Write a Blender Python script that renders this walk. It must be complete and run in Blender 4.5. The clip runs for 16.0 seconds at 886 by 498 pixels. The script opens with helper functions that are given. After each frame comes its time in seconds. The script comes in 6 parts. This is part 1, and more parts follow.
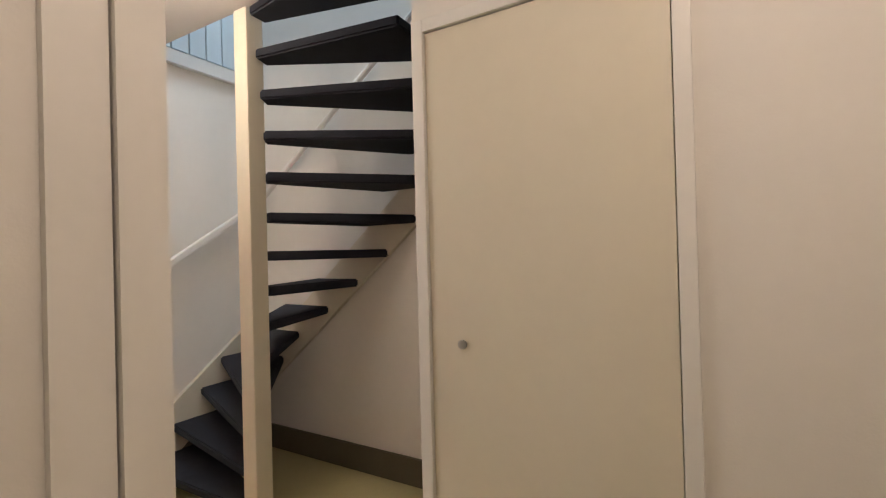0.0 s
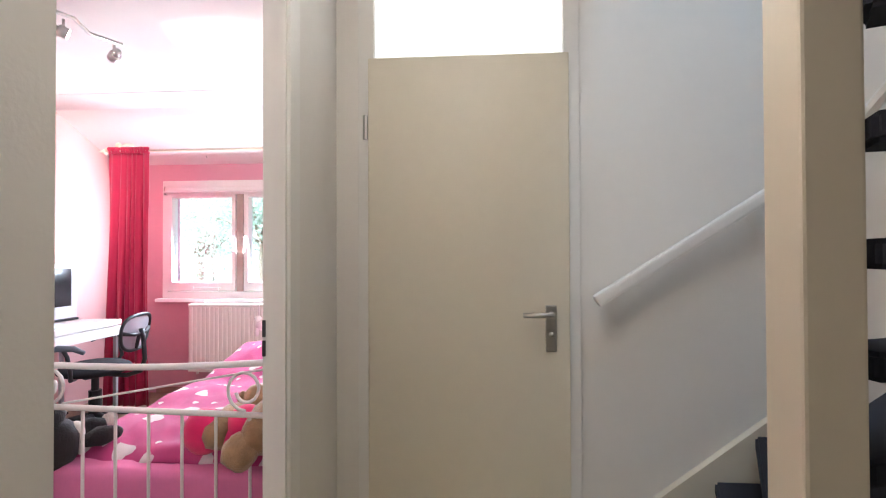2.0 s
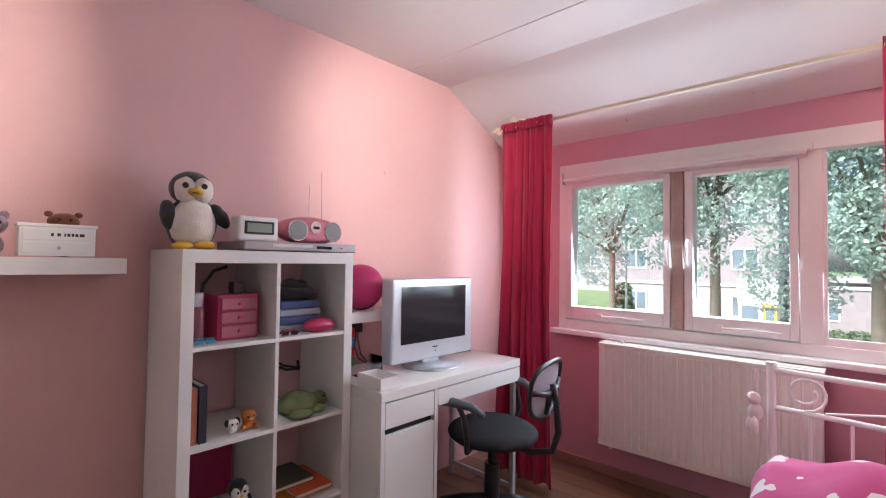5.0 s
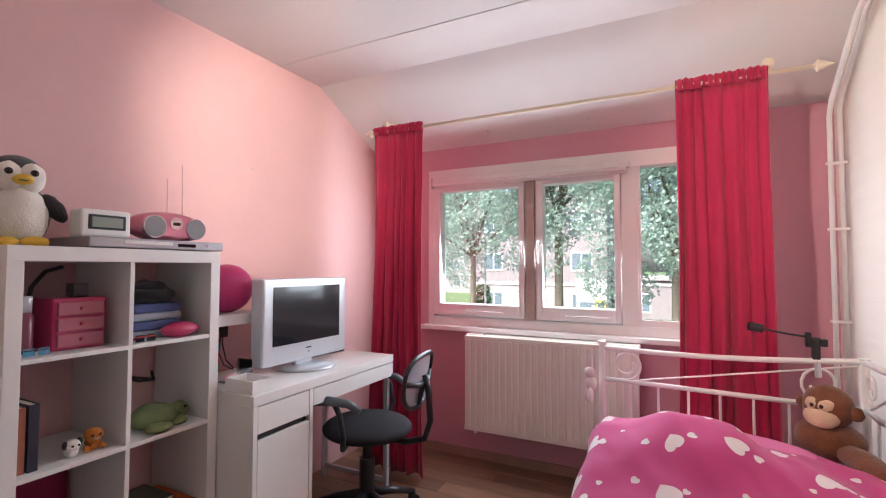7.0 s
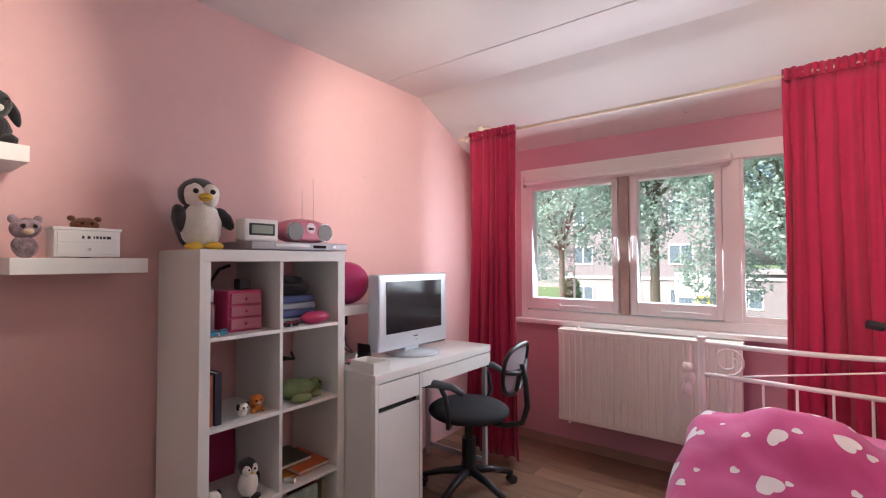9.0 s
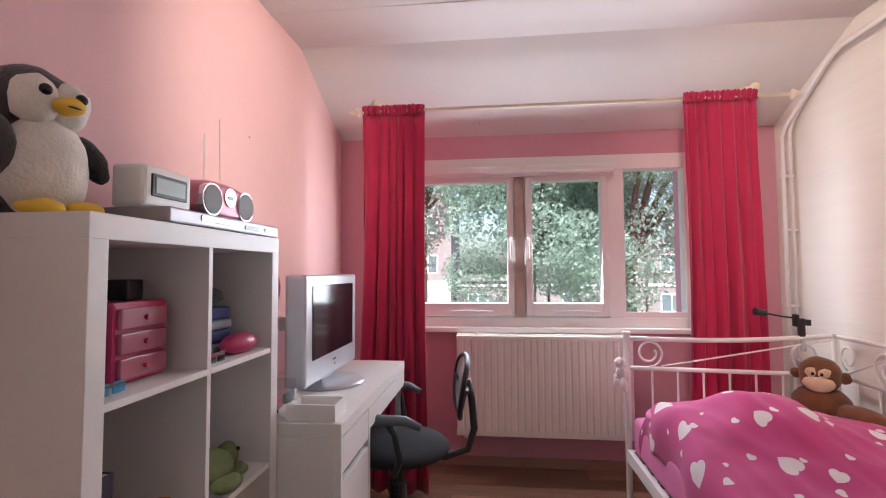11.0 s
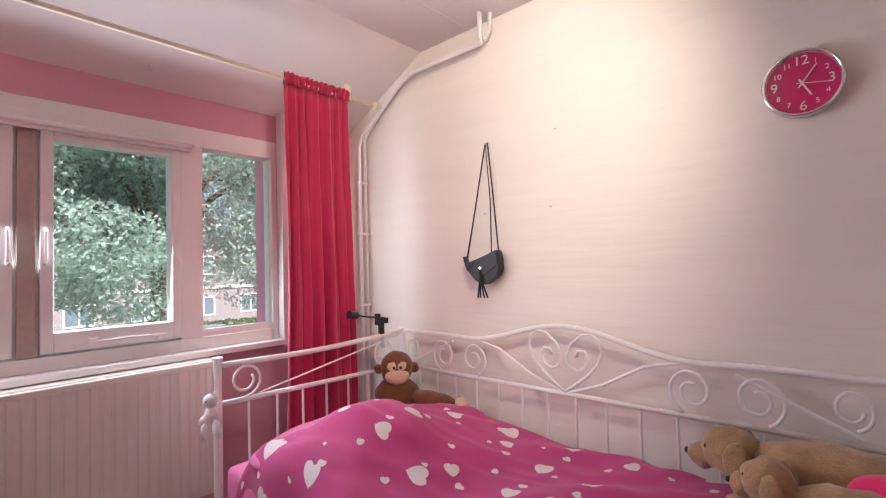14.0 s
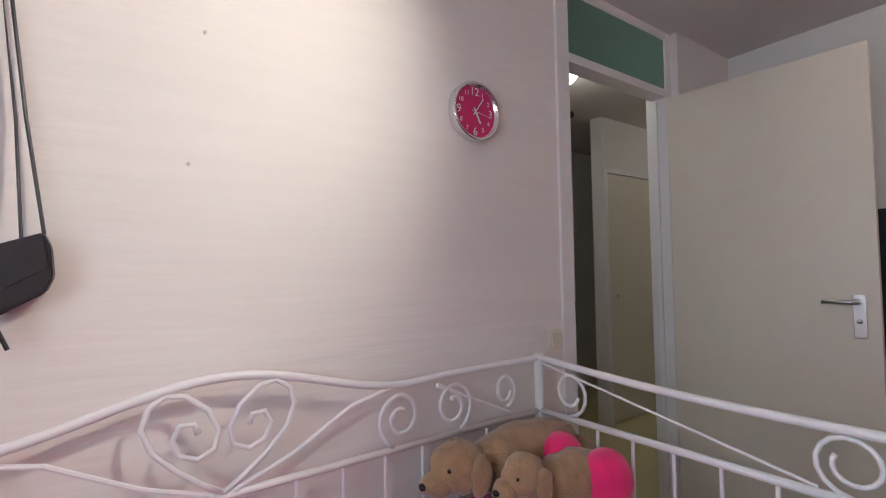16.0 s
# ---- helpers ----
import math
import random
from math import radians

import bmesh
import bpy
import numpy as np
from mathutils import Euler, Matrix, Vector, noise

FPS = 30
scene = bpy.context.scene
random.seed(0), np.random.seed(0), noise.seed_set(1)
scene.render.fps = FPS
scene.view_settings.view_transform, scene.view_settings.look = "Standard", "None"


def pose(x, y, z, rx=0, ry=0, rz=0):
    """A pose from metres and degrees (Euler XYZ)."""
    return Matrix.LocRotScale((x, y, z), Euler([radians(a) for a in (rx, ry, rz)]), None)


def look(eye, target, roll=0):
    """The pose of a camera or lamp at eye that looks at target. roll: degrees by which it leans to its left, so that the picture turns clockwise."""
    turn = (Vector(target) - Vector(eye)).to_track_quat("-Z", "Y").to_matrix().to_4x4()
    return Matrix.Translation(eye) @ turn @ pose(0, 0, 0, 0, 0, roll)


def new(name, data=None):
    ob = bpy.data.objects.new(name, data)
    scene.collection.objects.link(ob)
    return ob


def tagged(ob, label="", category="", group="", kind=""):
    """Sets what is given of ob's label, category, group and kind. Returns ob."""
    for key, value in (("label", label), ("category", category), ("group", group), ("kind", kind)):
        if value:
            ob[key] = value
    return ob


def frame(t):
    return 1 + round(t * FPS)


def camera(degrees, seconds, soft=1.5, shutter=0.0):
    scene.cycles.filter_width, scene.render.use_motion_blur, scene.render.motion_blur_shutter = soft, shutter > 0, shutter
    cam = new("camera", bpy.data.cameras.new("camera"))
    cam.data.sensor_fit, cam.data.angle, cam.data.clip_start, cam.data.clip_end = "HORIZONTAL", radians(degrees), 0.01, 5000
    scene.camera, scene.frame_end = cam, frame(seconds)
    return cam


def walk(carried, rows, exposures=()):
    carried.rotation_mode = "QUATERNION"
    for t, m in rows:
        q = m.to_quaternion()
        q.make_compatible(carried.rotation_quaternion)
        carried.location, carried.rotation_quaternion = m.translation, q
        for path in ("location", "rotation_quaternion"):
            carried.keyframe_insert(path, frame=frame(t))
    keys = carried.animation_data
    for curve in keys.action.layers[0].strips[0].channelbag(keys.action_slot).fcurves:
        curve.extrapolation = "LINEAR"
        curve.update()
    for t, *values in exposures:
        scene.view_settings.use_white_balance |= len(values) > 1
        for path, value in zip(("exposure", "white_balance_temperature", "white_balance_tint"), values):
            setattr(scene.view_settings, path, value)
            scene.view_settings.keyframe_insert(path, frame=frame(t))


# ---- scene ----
import itertools

cam = camera(87.7, 16.0, soft=1.15)
PATH = [
    (0, (-0.032, -0.311, 1.269), (1.694, 0.7, 1.283), -1.5),
    (0.5, (0.256, -0.119, 1.285), (1.618, 1.346, 1.305), -1.0),
    (1, (0.571, 0.128, 1.297), (1.409, 1.944, 1.32), -0.7),
    (1.5, (0.77, 0.413, 1.271), (1.243, 2.355, 1.309), -0.8),
    (2, (0.843, 0.774, 1.274), (0.707, 2.77, 1.297), -0.2),
    (2.5, (0.77, 1.161, 1.285), (-0.049, 2.985, 1.309), -0.3),
    (3, (0.602, 1.478, 1.292), (-0.931, 2.762, 1.317), 0.2),
    (3.2, (0.479, 1.58, 1.274), (-1.218, 2.639, 1.297), 0.0),
    (5.3, (-0.618, 2.2, 1.307), (-1.895, 3.738, 1.359), 0.7),
    (5.5, (-0.696, 2.284, 1.306), (-1.919, 3.866, 1.354), 0.6),
    (6, (-0.795, 2.28, 1.307), (-1.907, 3.942, 1.373), 0.7),
    (6.5, (-0.702, 2.145, 1.297), (-1.66, 3.899, 1.373), 0.2),
    (7, (-0.48, 1.967, 1.273), (-1.374, 3.754, 1.354), 0.1),
    (7.5, (-0.397, 1.837, 1.296), (-1.353, 3.591, 1.377), 0.1),
    (8, (-0.36, 1.728, 1.292), (-1.523, 3.354, 1.358), -0.0),
    (8.2, (-0.338, 1.737, 1.291), (-1.579, 3.304, 1.355), -0.2),
    (10.5, (-1.113, 1.851, 1.25), (-1.787, 3.733, 1.322), -0.2),
    (11, (-1.472, 1.882, 1.233), (-1.689, 3.868, 1.328), -0.3),
    (11.5, (-1.822, 1.865, 1.288), (-1.404, 3.819, 1.383), 0.1),
    (12, (-1.938, 1.785, 1.298), (-0.973, 3.533, 1.416), -0.8),
    (12.5, (-2.000, 1.811, 1.298), (-0.805, 3.409, 1.393), -1.3),
    (13, (-1.895, 1.896, 1.31), (-0.74, 3.527, 1.375), -1.6),
    (13.5, (-1.69, 2.127, 1.302), (-0.48, 3.718, 1.363), -1.7),
    (14, (-1.55, 2.472, 1.253), (-0.065, 3.81, 1.323), -1.6),
    (14.5, (-1.38, 2.805, 1.22), (0.457, 3.594, 1.261), -1.9),
    (15, (-1.228, 3.161, 1.216), (0.759, 3.38, 1.293), -1.4),
    (15.5, (-1.126, 3.391, 1.227), (0.794, 2.835, 1.304), -1.1),
    (16, (-1.003, 3.59, 1.237), (0.631, 2.439, 1.316), -0.9),
]
walk(cam, [(t, look(eye, target, roll)) for t, eye, target, roll in PATH],
     ((0, 2.8, 6600, 12), (0.5, 2.85, 6200, 11), (1.2, 2.95, 5750, 9), (2, 2.75, 5800, 10), (2.5, 2.5, 5700, 9), (2.9, 2.2, 5350, 7), (3.2, 2.05, 5150, 6), (5.3, 1.53, 6100, 11), (7.0, 1.53, 6250, 11), (8.2, 1.45, 6250, 11), (11.0, 1.42, 6300, 12),
      (14.5, 1.3, 6350, 14), (15.2, 1.0, 6650, 14), (15.6, 1.1, 6100, 9), (16, 1.1, 5700, 5)))

# world and light
world = bpy.data.worlds.new("world")
scene.world = world
world.use_nodes = True
wn = world.node_tree
sky = wn.nodes.new("ShaderNodeTexSky")
sky.sky_type = "NISHITA"
sky.sun_disc = False
sky.sun_elevation, sky.sun_rotation = radians(50), radians(200)
sky.air_density, sky.dust_density = 1.0, 4.0
wn.links.new(sky.outputs["Color"], wn.nodes["Background"].inputs["Color"])
wn.nodes["Background"].inputs["Strength"].default_value = 0.15


def sun_lamp(energy, elevation, rotation, angle, colour):
    data = bpy.data.lights.new("sun", "SUN")
    data.energy, data.angle, data.color = energy, radians(angle), colour
    ob = new("sun", data)
    e, r = radians(elevation), radians(rotation)
    ob.matrix_world = look((0, 0, 20), (-20 * math.sin(r) * math.cos(e), -20 * math.cos(r) * math.cos(e), 20 - 20 * math.sin(e)))
    return ob


def area_lamp(name, eye, target, w, h, energy, colour):
    data = bpy.data.lights.new(name, "AREA")
    data.shape, data.size, data.size_y, data.energy, data.color = "RECTANGLE", w, h, energy, colour
    ob = new(name, data)
    ob.matrix_world = look(eye, target)
    return ob


def spot_light(eye, target, energy, angle, colour, blend=0.9):
    data = bpy.data.lights.new("spot_light", "SPOT")
    data.energy, data.spot_size, data.spot_blend, data.color, data.shadow_soft_size = energy, radians(angle), blend, colour, 0.02
    ob = new("spot_light", data)
    ob.matrix_world = look(eye, target)
    return ob


def point_light(eye, energy, colour, size=0.08):
    data = bpy.data.lights.new("point_source", "POINT")
    data.energy, data.color, data.shadow_soft_size = energy, colour, size
    ob = new("point_source", data)
    ob.location = eye
    return ob


WARM = (1.0, 0.84, 0.68)
sun_lamp(5.0, 50, 200, 30, (1.0, 0.99, 0.97))
area_lamp("window_daylight", (-1.2, 4.865, 1.42), (-1.25, 2.2, 1.0), 1.6, 0.85, 14.5, (0.86, 0.93, 1.0))
spot_light((-1.00, 2.99, 2.26), (-2.49, 3.88, 1.88), 48, 62, (1.0, 0.87, 0.70))
spot_light((-0.98, 2.76, 2.26), (0.25, 3.84, 1.70), 33, 94, WARM)
spot_light((-1.02, 2.50, 2.26), (-2.49, 1.30, 1.80), 46, 76, WARM, 0.75)
spot_light((-1.09, 2.34, 2.25), (-1.0, 1.0, 2.0), 3.5, 80, WARM)
point_light((0.80, 1.45, 2.26), 1.5, (1.0, 0.86, 0.70), 0.09)
# unseen fill light added to brighten the hall; no lamp hangs here
point_light((0.25, -0.55, 2.25), 2.3, (1.0, 0.84, 0.70), 0.09)
area_lamp("stairwell_daylight", (1.8, 1.2, 4.6), (1.7, 1.6, 2.0), 0.8, 1.2, 5.5, (0.72, 0.86, 1.0))


# materials
def mat(name, colour, rough=0.6, metal=0.0, var=0.06, scale=6.0, bump=0.0, bscale=120.0, spec=0.5, stretch=(1, 1, 1), coat=0.0, sheen=0.0):
    m = bpy.data.materials.new(name)
    m.use_nodes = True
    nt = m.node_tree
    N, L = nt.nodes, nt.links
    b = N["Principled BSDF"]
    b.inputs["Roughness"].default_value = rough
    b.inputs["Metallic"].default_value = metal
    b.inputs["Specular IOR Level"].default_value = spec
    b.inputs["Coat Weight"].default_value = coat
    b.inputs["Sheen Weight"].default_value = sheen
    tc = N.new("ShaderNodeTexCoord")
    mp = N.new("ShaderNodeMapping")
    mp.inputs["Scale"].default_value = stretch
    L.new(tc.outputs["Object"], mp.inputs["Vector"])
    n1 = N.new("ShaderNodeTexNoise")
    n1.inputs["Scale"].default_value = scale
    n1.inputs["Detail"].default_value = 6
    L.new(mp.outputs[0], n1.inputs["Vector"])
    n2 = N.new("ShaderNodeTexNoise")
    n2.inputs["Scale"].default_value = scale * 9
    n2.inputs["Detail"].default_value = 4
    L.new(mp.outputs[0], n2.inputs["Vector"])
    ad = N.new("ShaderNodeMath")
    ad.operation = "MULTIPLY_ADD"
    ad.inputs[1].default_value = 0.4
    L.new(n2.outputs[0], ad.inputs[0])
    L.new(n1.outputs[0], ad.inputs[2])
    mr = N.new("ShaderNodeMapRange")
    mr.inputs["From Min"].default_value, mr.inputs["From Max"].default_value = 0.4, 1.0
    mr.inputs["To Min"].default_value, mr.inputs["To Max"].default_value = 1 - var, 1 + var
    L.new(ad.outputs[0], mr.inputs["Value"])
    vm = N.new("ShaderNodeVectorMath")
    vm.operation = "SCALE"
    vm.inputs[0].default_value = colour
    L.new(mr.outputs[0], vm.inputs["Scale"])
    L.new(vm.outputs[0], b.inputs["Base Color"])
    if bump:
        nb = N.new("ShaderNodeTexNoise")
        nb.inputs["Scale"].default_value = bscale
        nb.inputs["Detail"].default_value = 3
        L.new(mp.outputs[0], nb.inputs["Vector"])
        bp = N.new("ShaderNodeBump")
        bp.inputs["Strength"].default_value = bump
        bp.inputs["Distance"].default_value = 0.004
        L.new(nb.outputs[0], bp.inputs["Height"])
        L.new(bp.outputs[0], b.inputs["Normal"])
    return m


def glow(name, colour, strength):
    m = mat(name, colour, 0.4)
    b = m.node_tree.nodes["Principled BSDF"]
    b.inputs["Emission Color"].default_value = (*colour, 1)
    b.inputs["Emission Strength"].default_value = strength
    return m


def clear(name, colour=(1, 1, 1), rough=0.0, alpha=0.15):
    """thin pane: mostly transparent, a little glossy"""
    m = bpy.data.materials.new(name)
    m.use_nodes = True
    N, L = m.node_tree.nodes, m.node_tree.links
    out = N["Material Output"]
    tr = N.new("ShaderNodeBsdfTransparent")
    tr.inputs[0].default_value = (*colour, 1)
    gl = N.new("ShaderNodeBsdfGlossy")
    gl.inputs["Roughness"].default_value = max(rough, 0.02)
    mx = N.new("ShaderNodeMixShader")
    fr = N.new("ShaderNodeFresnel")
    fr.inputs[0].default_value = 1.45
    L.new(fr.outputs[0], mx.inputs[0])
    L.new(tr.outputs[0], mx.inputs[1])
    L.new(gl.outputs[0], mx.inputs[2])
    L.new(mx.outputs[0], out.inputs[0])
    return m


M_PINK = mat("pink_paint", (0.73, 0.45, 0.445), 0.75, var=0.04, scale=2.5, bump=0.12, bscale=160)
# north wall: a deeper, rosier pink than the west wall
M_PINK2 = mat("north_wall_pink", (0.62, 0.31, 0.375), 0.75, var=0.04, scale=2.5, bump=0.12, bscale=160)
M_CREAMWALL = mat("cream_wallpaper", (0.80, 0.755, 0.70), 0.75, var=0.05, scale=3, bump=0.8, bscale=24, stretch=(1, 0.09, 1.0))
M_WHITEWALL = mat("white_wall", (0.76, 0.73, 0.69), 0.75, var=0.03, scale=2.5, bump=0.12, bscale=150)
M_CEIL = mat("ceiling_paint", (0.70, 0.65, 0.63), 0.8, var=0.03, scale=3, bump=0.1, bscale=120)
M_TRIM = mat("white_gloss_trim", (0.78, 0.76, 0.73), 0.35, var=0.03, scale=4, bump=0.05, bscale=60)
M_DOOR = mat("cream_door_paint", (0.70, 0.645, 0.53), 0.42, var=0.04, scale=2, bump=0.05, bscale=40)
M_WHITE = mat("white_laminate", (0.80, 0.78, 0.76), 0.38, var=0.02, scale=5)
M_SILL = mat("white_sill", (0.82, 0.81, 0.80), 0.3, var=0.02)
M_BROWNWOOD = mat("worn_brown_paint", (0.42, 0.33, 0.28), 0.5, var=0.2, scale=8)
M_CURTAIN = mat("crimson_curtain", (0.46, 0.012, 0.07), 0.85, var=0.08, scale=9, bump=0.25, bscale=400, sheen=0.2)
M_RAD = mat("radiator_enamel", (0.80, 0.76, 0.70), 0.35, var=0.02)
M_METALW = mat("white_enamel_metal", (0.82, 0.80, 0.78), 0.28, var=0.02)
M_CHROME = mat("chrome", (0.75, 0.75, 0.76), 0.18, 1.0, var=0.02)
M_STEEL = mat("brushed_steel", (0.55, 0.54, 0.52), 0.35, 1.0, var=0.05)
M_BLACK = mat("black_plastic", (0.018, 0.018, 0.022), 0.4, var=0.1)
M_BLACKFAB = mat("black_fabric", (0.015, 0.015, 0.020), 0.85, var=0.2, scale=20, bump=0.3, bscale=300)
M_SCREEN = mat("dark_screen", (0.012, 0.012, 0.016), 0.12, var=0.0)
M_SILVER = mat("silver_plastic", (0.60, 0.62, 0.66), 0.3, 0.3, var=0.02)
M_CARPET = mat("dark_carpet", (0.014, 0.016, 0.026), 0.95, var=0.3, scale=14, bump=0.6, bscale=500)
# near-black that paints the shade inside the desk's grip slot
M_GAP_SHADE = mat("gap_shade", (0.02, 0.02, 0.02), 0.8)
M_FLOORY = mat("yellow_lino", (0.62, 0.56, 0.30), 0.45, var=0.06, scale=5)
M_OLIVE = mat("dark_olive_paint", (0.10, 0.085, 0.055), 0.5, var=0.1)
M_SKIRT = mat("pinkish_brown_skirting", (0.36, 0.22, 0.17), 0.5, var=0.1)
# bluish cast of the daylight upstairs is put into this base colour
M_BLUECAST = mat("upper_wall", (0.62, 0.70, 0.74), 0.8, var=0.04)
M_GLASS = clear("window_glass")
M_PLUM = mat("magenta_ball", (0.42, 0.02, 0.13), 0.45, var=0.04)
M_HOT = mat("hot_pink_plush", (0.80, 0.02, 0.16), 0.9, var=0.1, scale=20, bump=0.4, bscale=300, sheen=0.3)
M_TAN = mat("tan_plush", (0.38, 0.235, 0.12), 0.95, var=0.3, scale=25, bump=1.0, bscale=160, sheen=0.4)
M_BROWN = mat("brown_plush", (0.16, 0.052, 0.02), 0.95, var=0.3, scale=25, bump=1.0, bscale=160, sheen=0.3)
M_FACE = mat("beige_plush", (0.66, 0.47, 0.32), 0.95, var=0.15, scale=25, bump=0.7, bscale=200, sheen=0.3)
M_GREY = mat("dark_grey_plush", (0.06, 0.055, 0.06), 0.95, var=0.4, scale=30, bump=1.0, bscale=160, sheen=0.3)
M_BLKPLUSH = mat("black_plush", (0.02, 0.018, 0.02), 0.95, var=0.3, scale=30, bump=1.0, bscale=160, sheen=0.2)
M_WPLUSH = mat("white_plush", (0.80, 0.76, 0.70), 0.95, var=0.12, scale=25, bump=0.9, bscale=160, sheen=0.3)
M_YEL = mat("yellow_felt", (0.75, 0.48, 0.06), 0.8, var=0.1)
M_EYE = mat("glossy_eye", (0.02, 0.01, 0.01), 0.08, var=0.0)
M_MATTRESS = mat("pink_sheet", (0.72, 0.20, 0.42), 0.85, var=0.06, scale=10, bump=0.2, bscale=300)


# mesh helpers
def to_mesh(name, bm, material, smooth=False):
    me = bpy.data.meshes.new(name)
    bmesh.ops.recalc_face_normals(bm, faces=bm.faces)
    bm.to_mesh(me)
    bm.free()
    for f in me.polygons:
        f.use_smooth = smooth
    me.materials.append(material)
    return me


def part(name, bm, material, parent=None, label="", smooth=False, kind=""):
    ob = new(name, to_mesh(name, bm, material, smooth))
    ob.parent = parent
    return tagged(ob, label, kind=kind)


def empty(name, label, category, at=(0, 0, 0), group=""):
    ob = new(name)
    ob.empty_display_size = 0.05
    ob.location = at
    return tagged(ob, label, category, group)


def box(bm, x0, x1, y0, y1, z0, z1, bevel=0.0, seg=2):
    vs = [bm.verts.new(p) for p in itertools.product((x0, x1), (y0, y1), (z0, z1))]
    fs = [bm.faces.new([vs[i] for i in q]) for q in ((0, 1, 3, 2), (4, 6, 7, 5), (0, 4, 5, 1), (2, 3, 7, 6), (0, 2, 6, 4), (1, 5, 7, 3))]
    if bevel:
        es = list({e for f in fs for e in f.edges})
        bmesh.ops.bevel(bm, geom=es, offset=bevel, segments=seg, affect="EDGES", profile=0.6)
    return bm


def B(*boxes, bevel=0.0, seg=2):
    bm = bmesh.new()
    for b in boxes:
        box(bm, *b, bevel=bevel, seg=seg)
    return bm


def tube(bm, pts, r, n=8, closed=False, taper=None):
    pts = [Vector(p) for p in pts]
    m = len(pts)
    rings = []
    up = None
    for i, p in enumerate(pts):
        a = pts[i - 1] if i or closed else p
        c = pts[(i + 1) % m] if i < m - 1 or closed else p
        d = (c - a).normalized()
        if up is None:
            up = Vector((0, 0, 1)) if abs(d.z) < 0.9 else Vector((1, 0, 0))
        u = (up - d * up.dot(d)).normalized()
        up = u
        v = d.cross(u)
        rr = r * (taper(i / (m - 1)) if taper else 1)
        rings.append([bm.verts.new(p + (u * math.cos(k) + v * math.sin(k)) * rr) for k in [2 * math.pi * j / n for j in range(n)]])
    for i in range(m if closed else m - 1):
        a, b = rings[i], rings[(i + 1) % m]
        for j in range(n):
            bm.faces.new((a[j], a[(j + 1) % n], b[(j + 1) % n], b[j]))
    if not closed:
        bm.faces.new(rings[0][::-1])
        bm.faces.new(rings[-1])
    return bm


def T(*tubes, n=8):
    bm = bmesh.new()
    for pts, r in tubes:
        tube(bm, pts, r, n)
    return bm


def arc(c, r, a0, a1, n, ax=(1, 0, 0), ay=(0, 0, 1), turn=0.0):
    """points of an arc, or a spiral where turn shrinks it, in the plane of ax and ay"""
    c, ax, ay = Vector(c), Vector(ax), Vector(ay)
    out = []
    for i in range(n + 1):
        s = i / n
        a = radians(a0 + (a1 - a0) * s)
        rr = r * (1 - turn * s)
        out.append(c + ax * (rr * math.cos(a)) + ay * (rr * math.sin(a)))
    return out


def blob(bm, c, rad, rot=(0, 0, 0), sub=3, rough=0.0, freq=14.0):
    """a soft rounded body with an uneven surface"""
    m = pose(*c, *rot) @ Matrix.Diagonal((*rad, 1))
    g = bmesh.ops.create_icosphere(bm, subdivisions=sub, radius=1.0, matrix=m)
    if rough:
        cc = Vector(c)
        for v in g["verts"]:
            d = (v.co - cc).normalized()
            v.co += d * (noise.noise(v.co * freq) * rough + noise.noise(v.co * freq * 4) * rough * 0.45)
    return bm


def lathe(bm, profile, c=(0, 0, 0), n=24):
    rings = []
    for r, z in profile:
        rings.append([bm.verts.new((c[0] + r * math.cos(2 * math.pi * k / n), c[1] + r * math.sin(2 * math.pi * k / n), c[2] + z)) for k in range(n)])
    for a, b in zip(rings, rings[1:]):
        for j in range(n):
            bm.faces.new((a[j], a[(j + 1) % n], b[(j + 1) % n], b[j]))
    bm.faces.new(rings[0][::-1])
    bm.faces.new(rings[-1])
    return bm


def xf(bm, m):
    bm.transform(m)
    return bm


def prism(bm, outline, z0, z1):
    lo = [bm.verts.new((x, y, z0)) for x, y in outline]
    hi = [bm.verts.new((x, y, z1)) for x, y in outline]
    n = len(lo)
    bm.faces.new(lo[::-1])
    bm.faces.new(hi)
    for i in range(n):
        bm.faces.new((lo[i], lo[(i + 1) % n], hi[(i + 1) % n], hi[i]))
    return bm


def structure(name, bm, material, label=""):
    ob = part(name, bm, material)
    return tagged(ob, label, kind="structure")


# plan numbers
WX, EX, NY, SY = -2.49, 0.25, 4.88, 0.68
CEIL, SEAM, SLOPE_Y, SLOPE_Z = 2.43, 3.88, 4.22, 2.115
DY0, DY1, DZ = 1.30, 2.055, 2.08
WIN = (-2.05, -0.26, 0.875, 1.965)

# bedroom shell
structure("wall_west", B((WX - 0.15, WX, SY - 0.15, NY + 0.25, 0, 2.6)), M_PINK, "pale pink painted bedroom wall")
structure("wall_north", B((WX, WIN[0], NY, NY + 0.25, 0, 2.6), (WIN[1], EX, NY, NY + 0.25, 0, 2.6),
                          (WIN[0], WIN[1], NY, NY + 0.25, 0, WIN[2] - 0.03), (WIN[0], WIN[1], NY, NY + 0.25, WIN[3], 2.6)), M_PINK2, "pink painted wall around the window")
structure("wall_east", B((EX, EX + 0.05, DY1 + 0.075, NY + 0.25, 0, 2.6)), M_CREAMWALL, "cream wallpapered wall with faint horizontal ribs")
structure("wall_door", B((EX - 0.05, EX + 0.005, SY, DY0 - 0.05, 0, 2.6)), M_WHITEWALL, "plain white wall beside the bedroom door")
structure("wall_south", B((WX, EX + 0.004, SY - 0.06, SY, 0, 2.6)), M_WHITEWALL, "plain off-white wall behind the suitcase")
structure("floor", B((WX, EX + 0.05, SY, NY, -0.12, 0.0)), mat("laminate_base", (0.16, 0.09, 0.05), 0.5), "brown laminate floor")
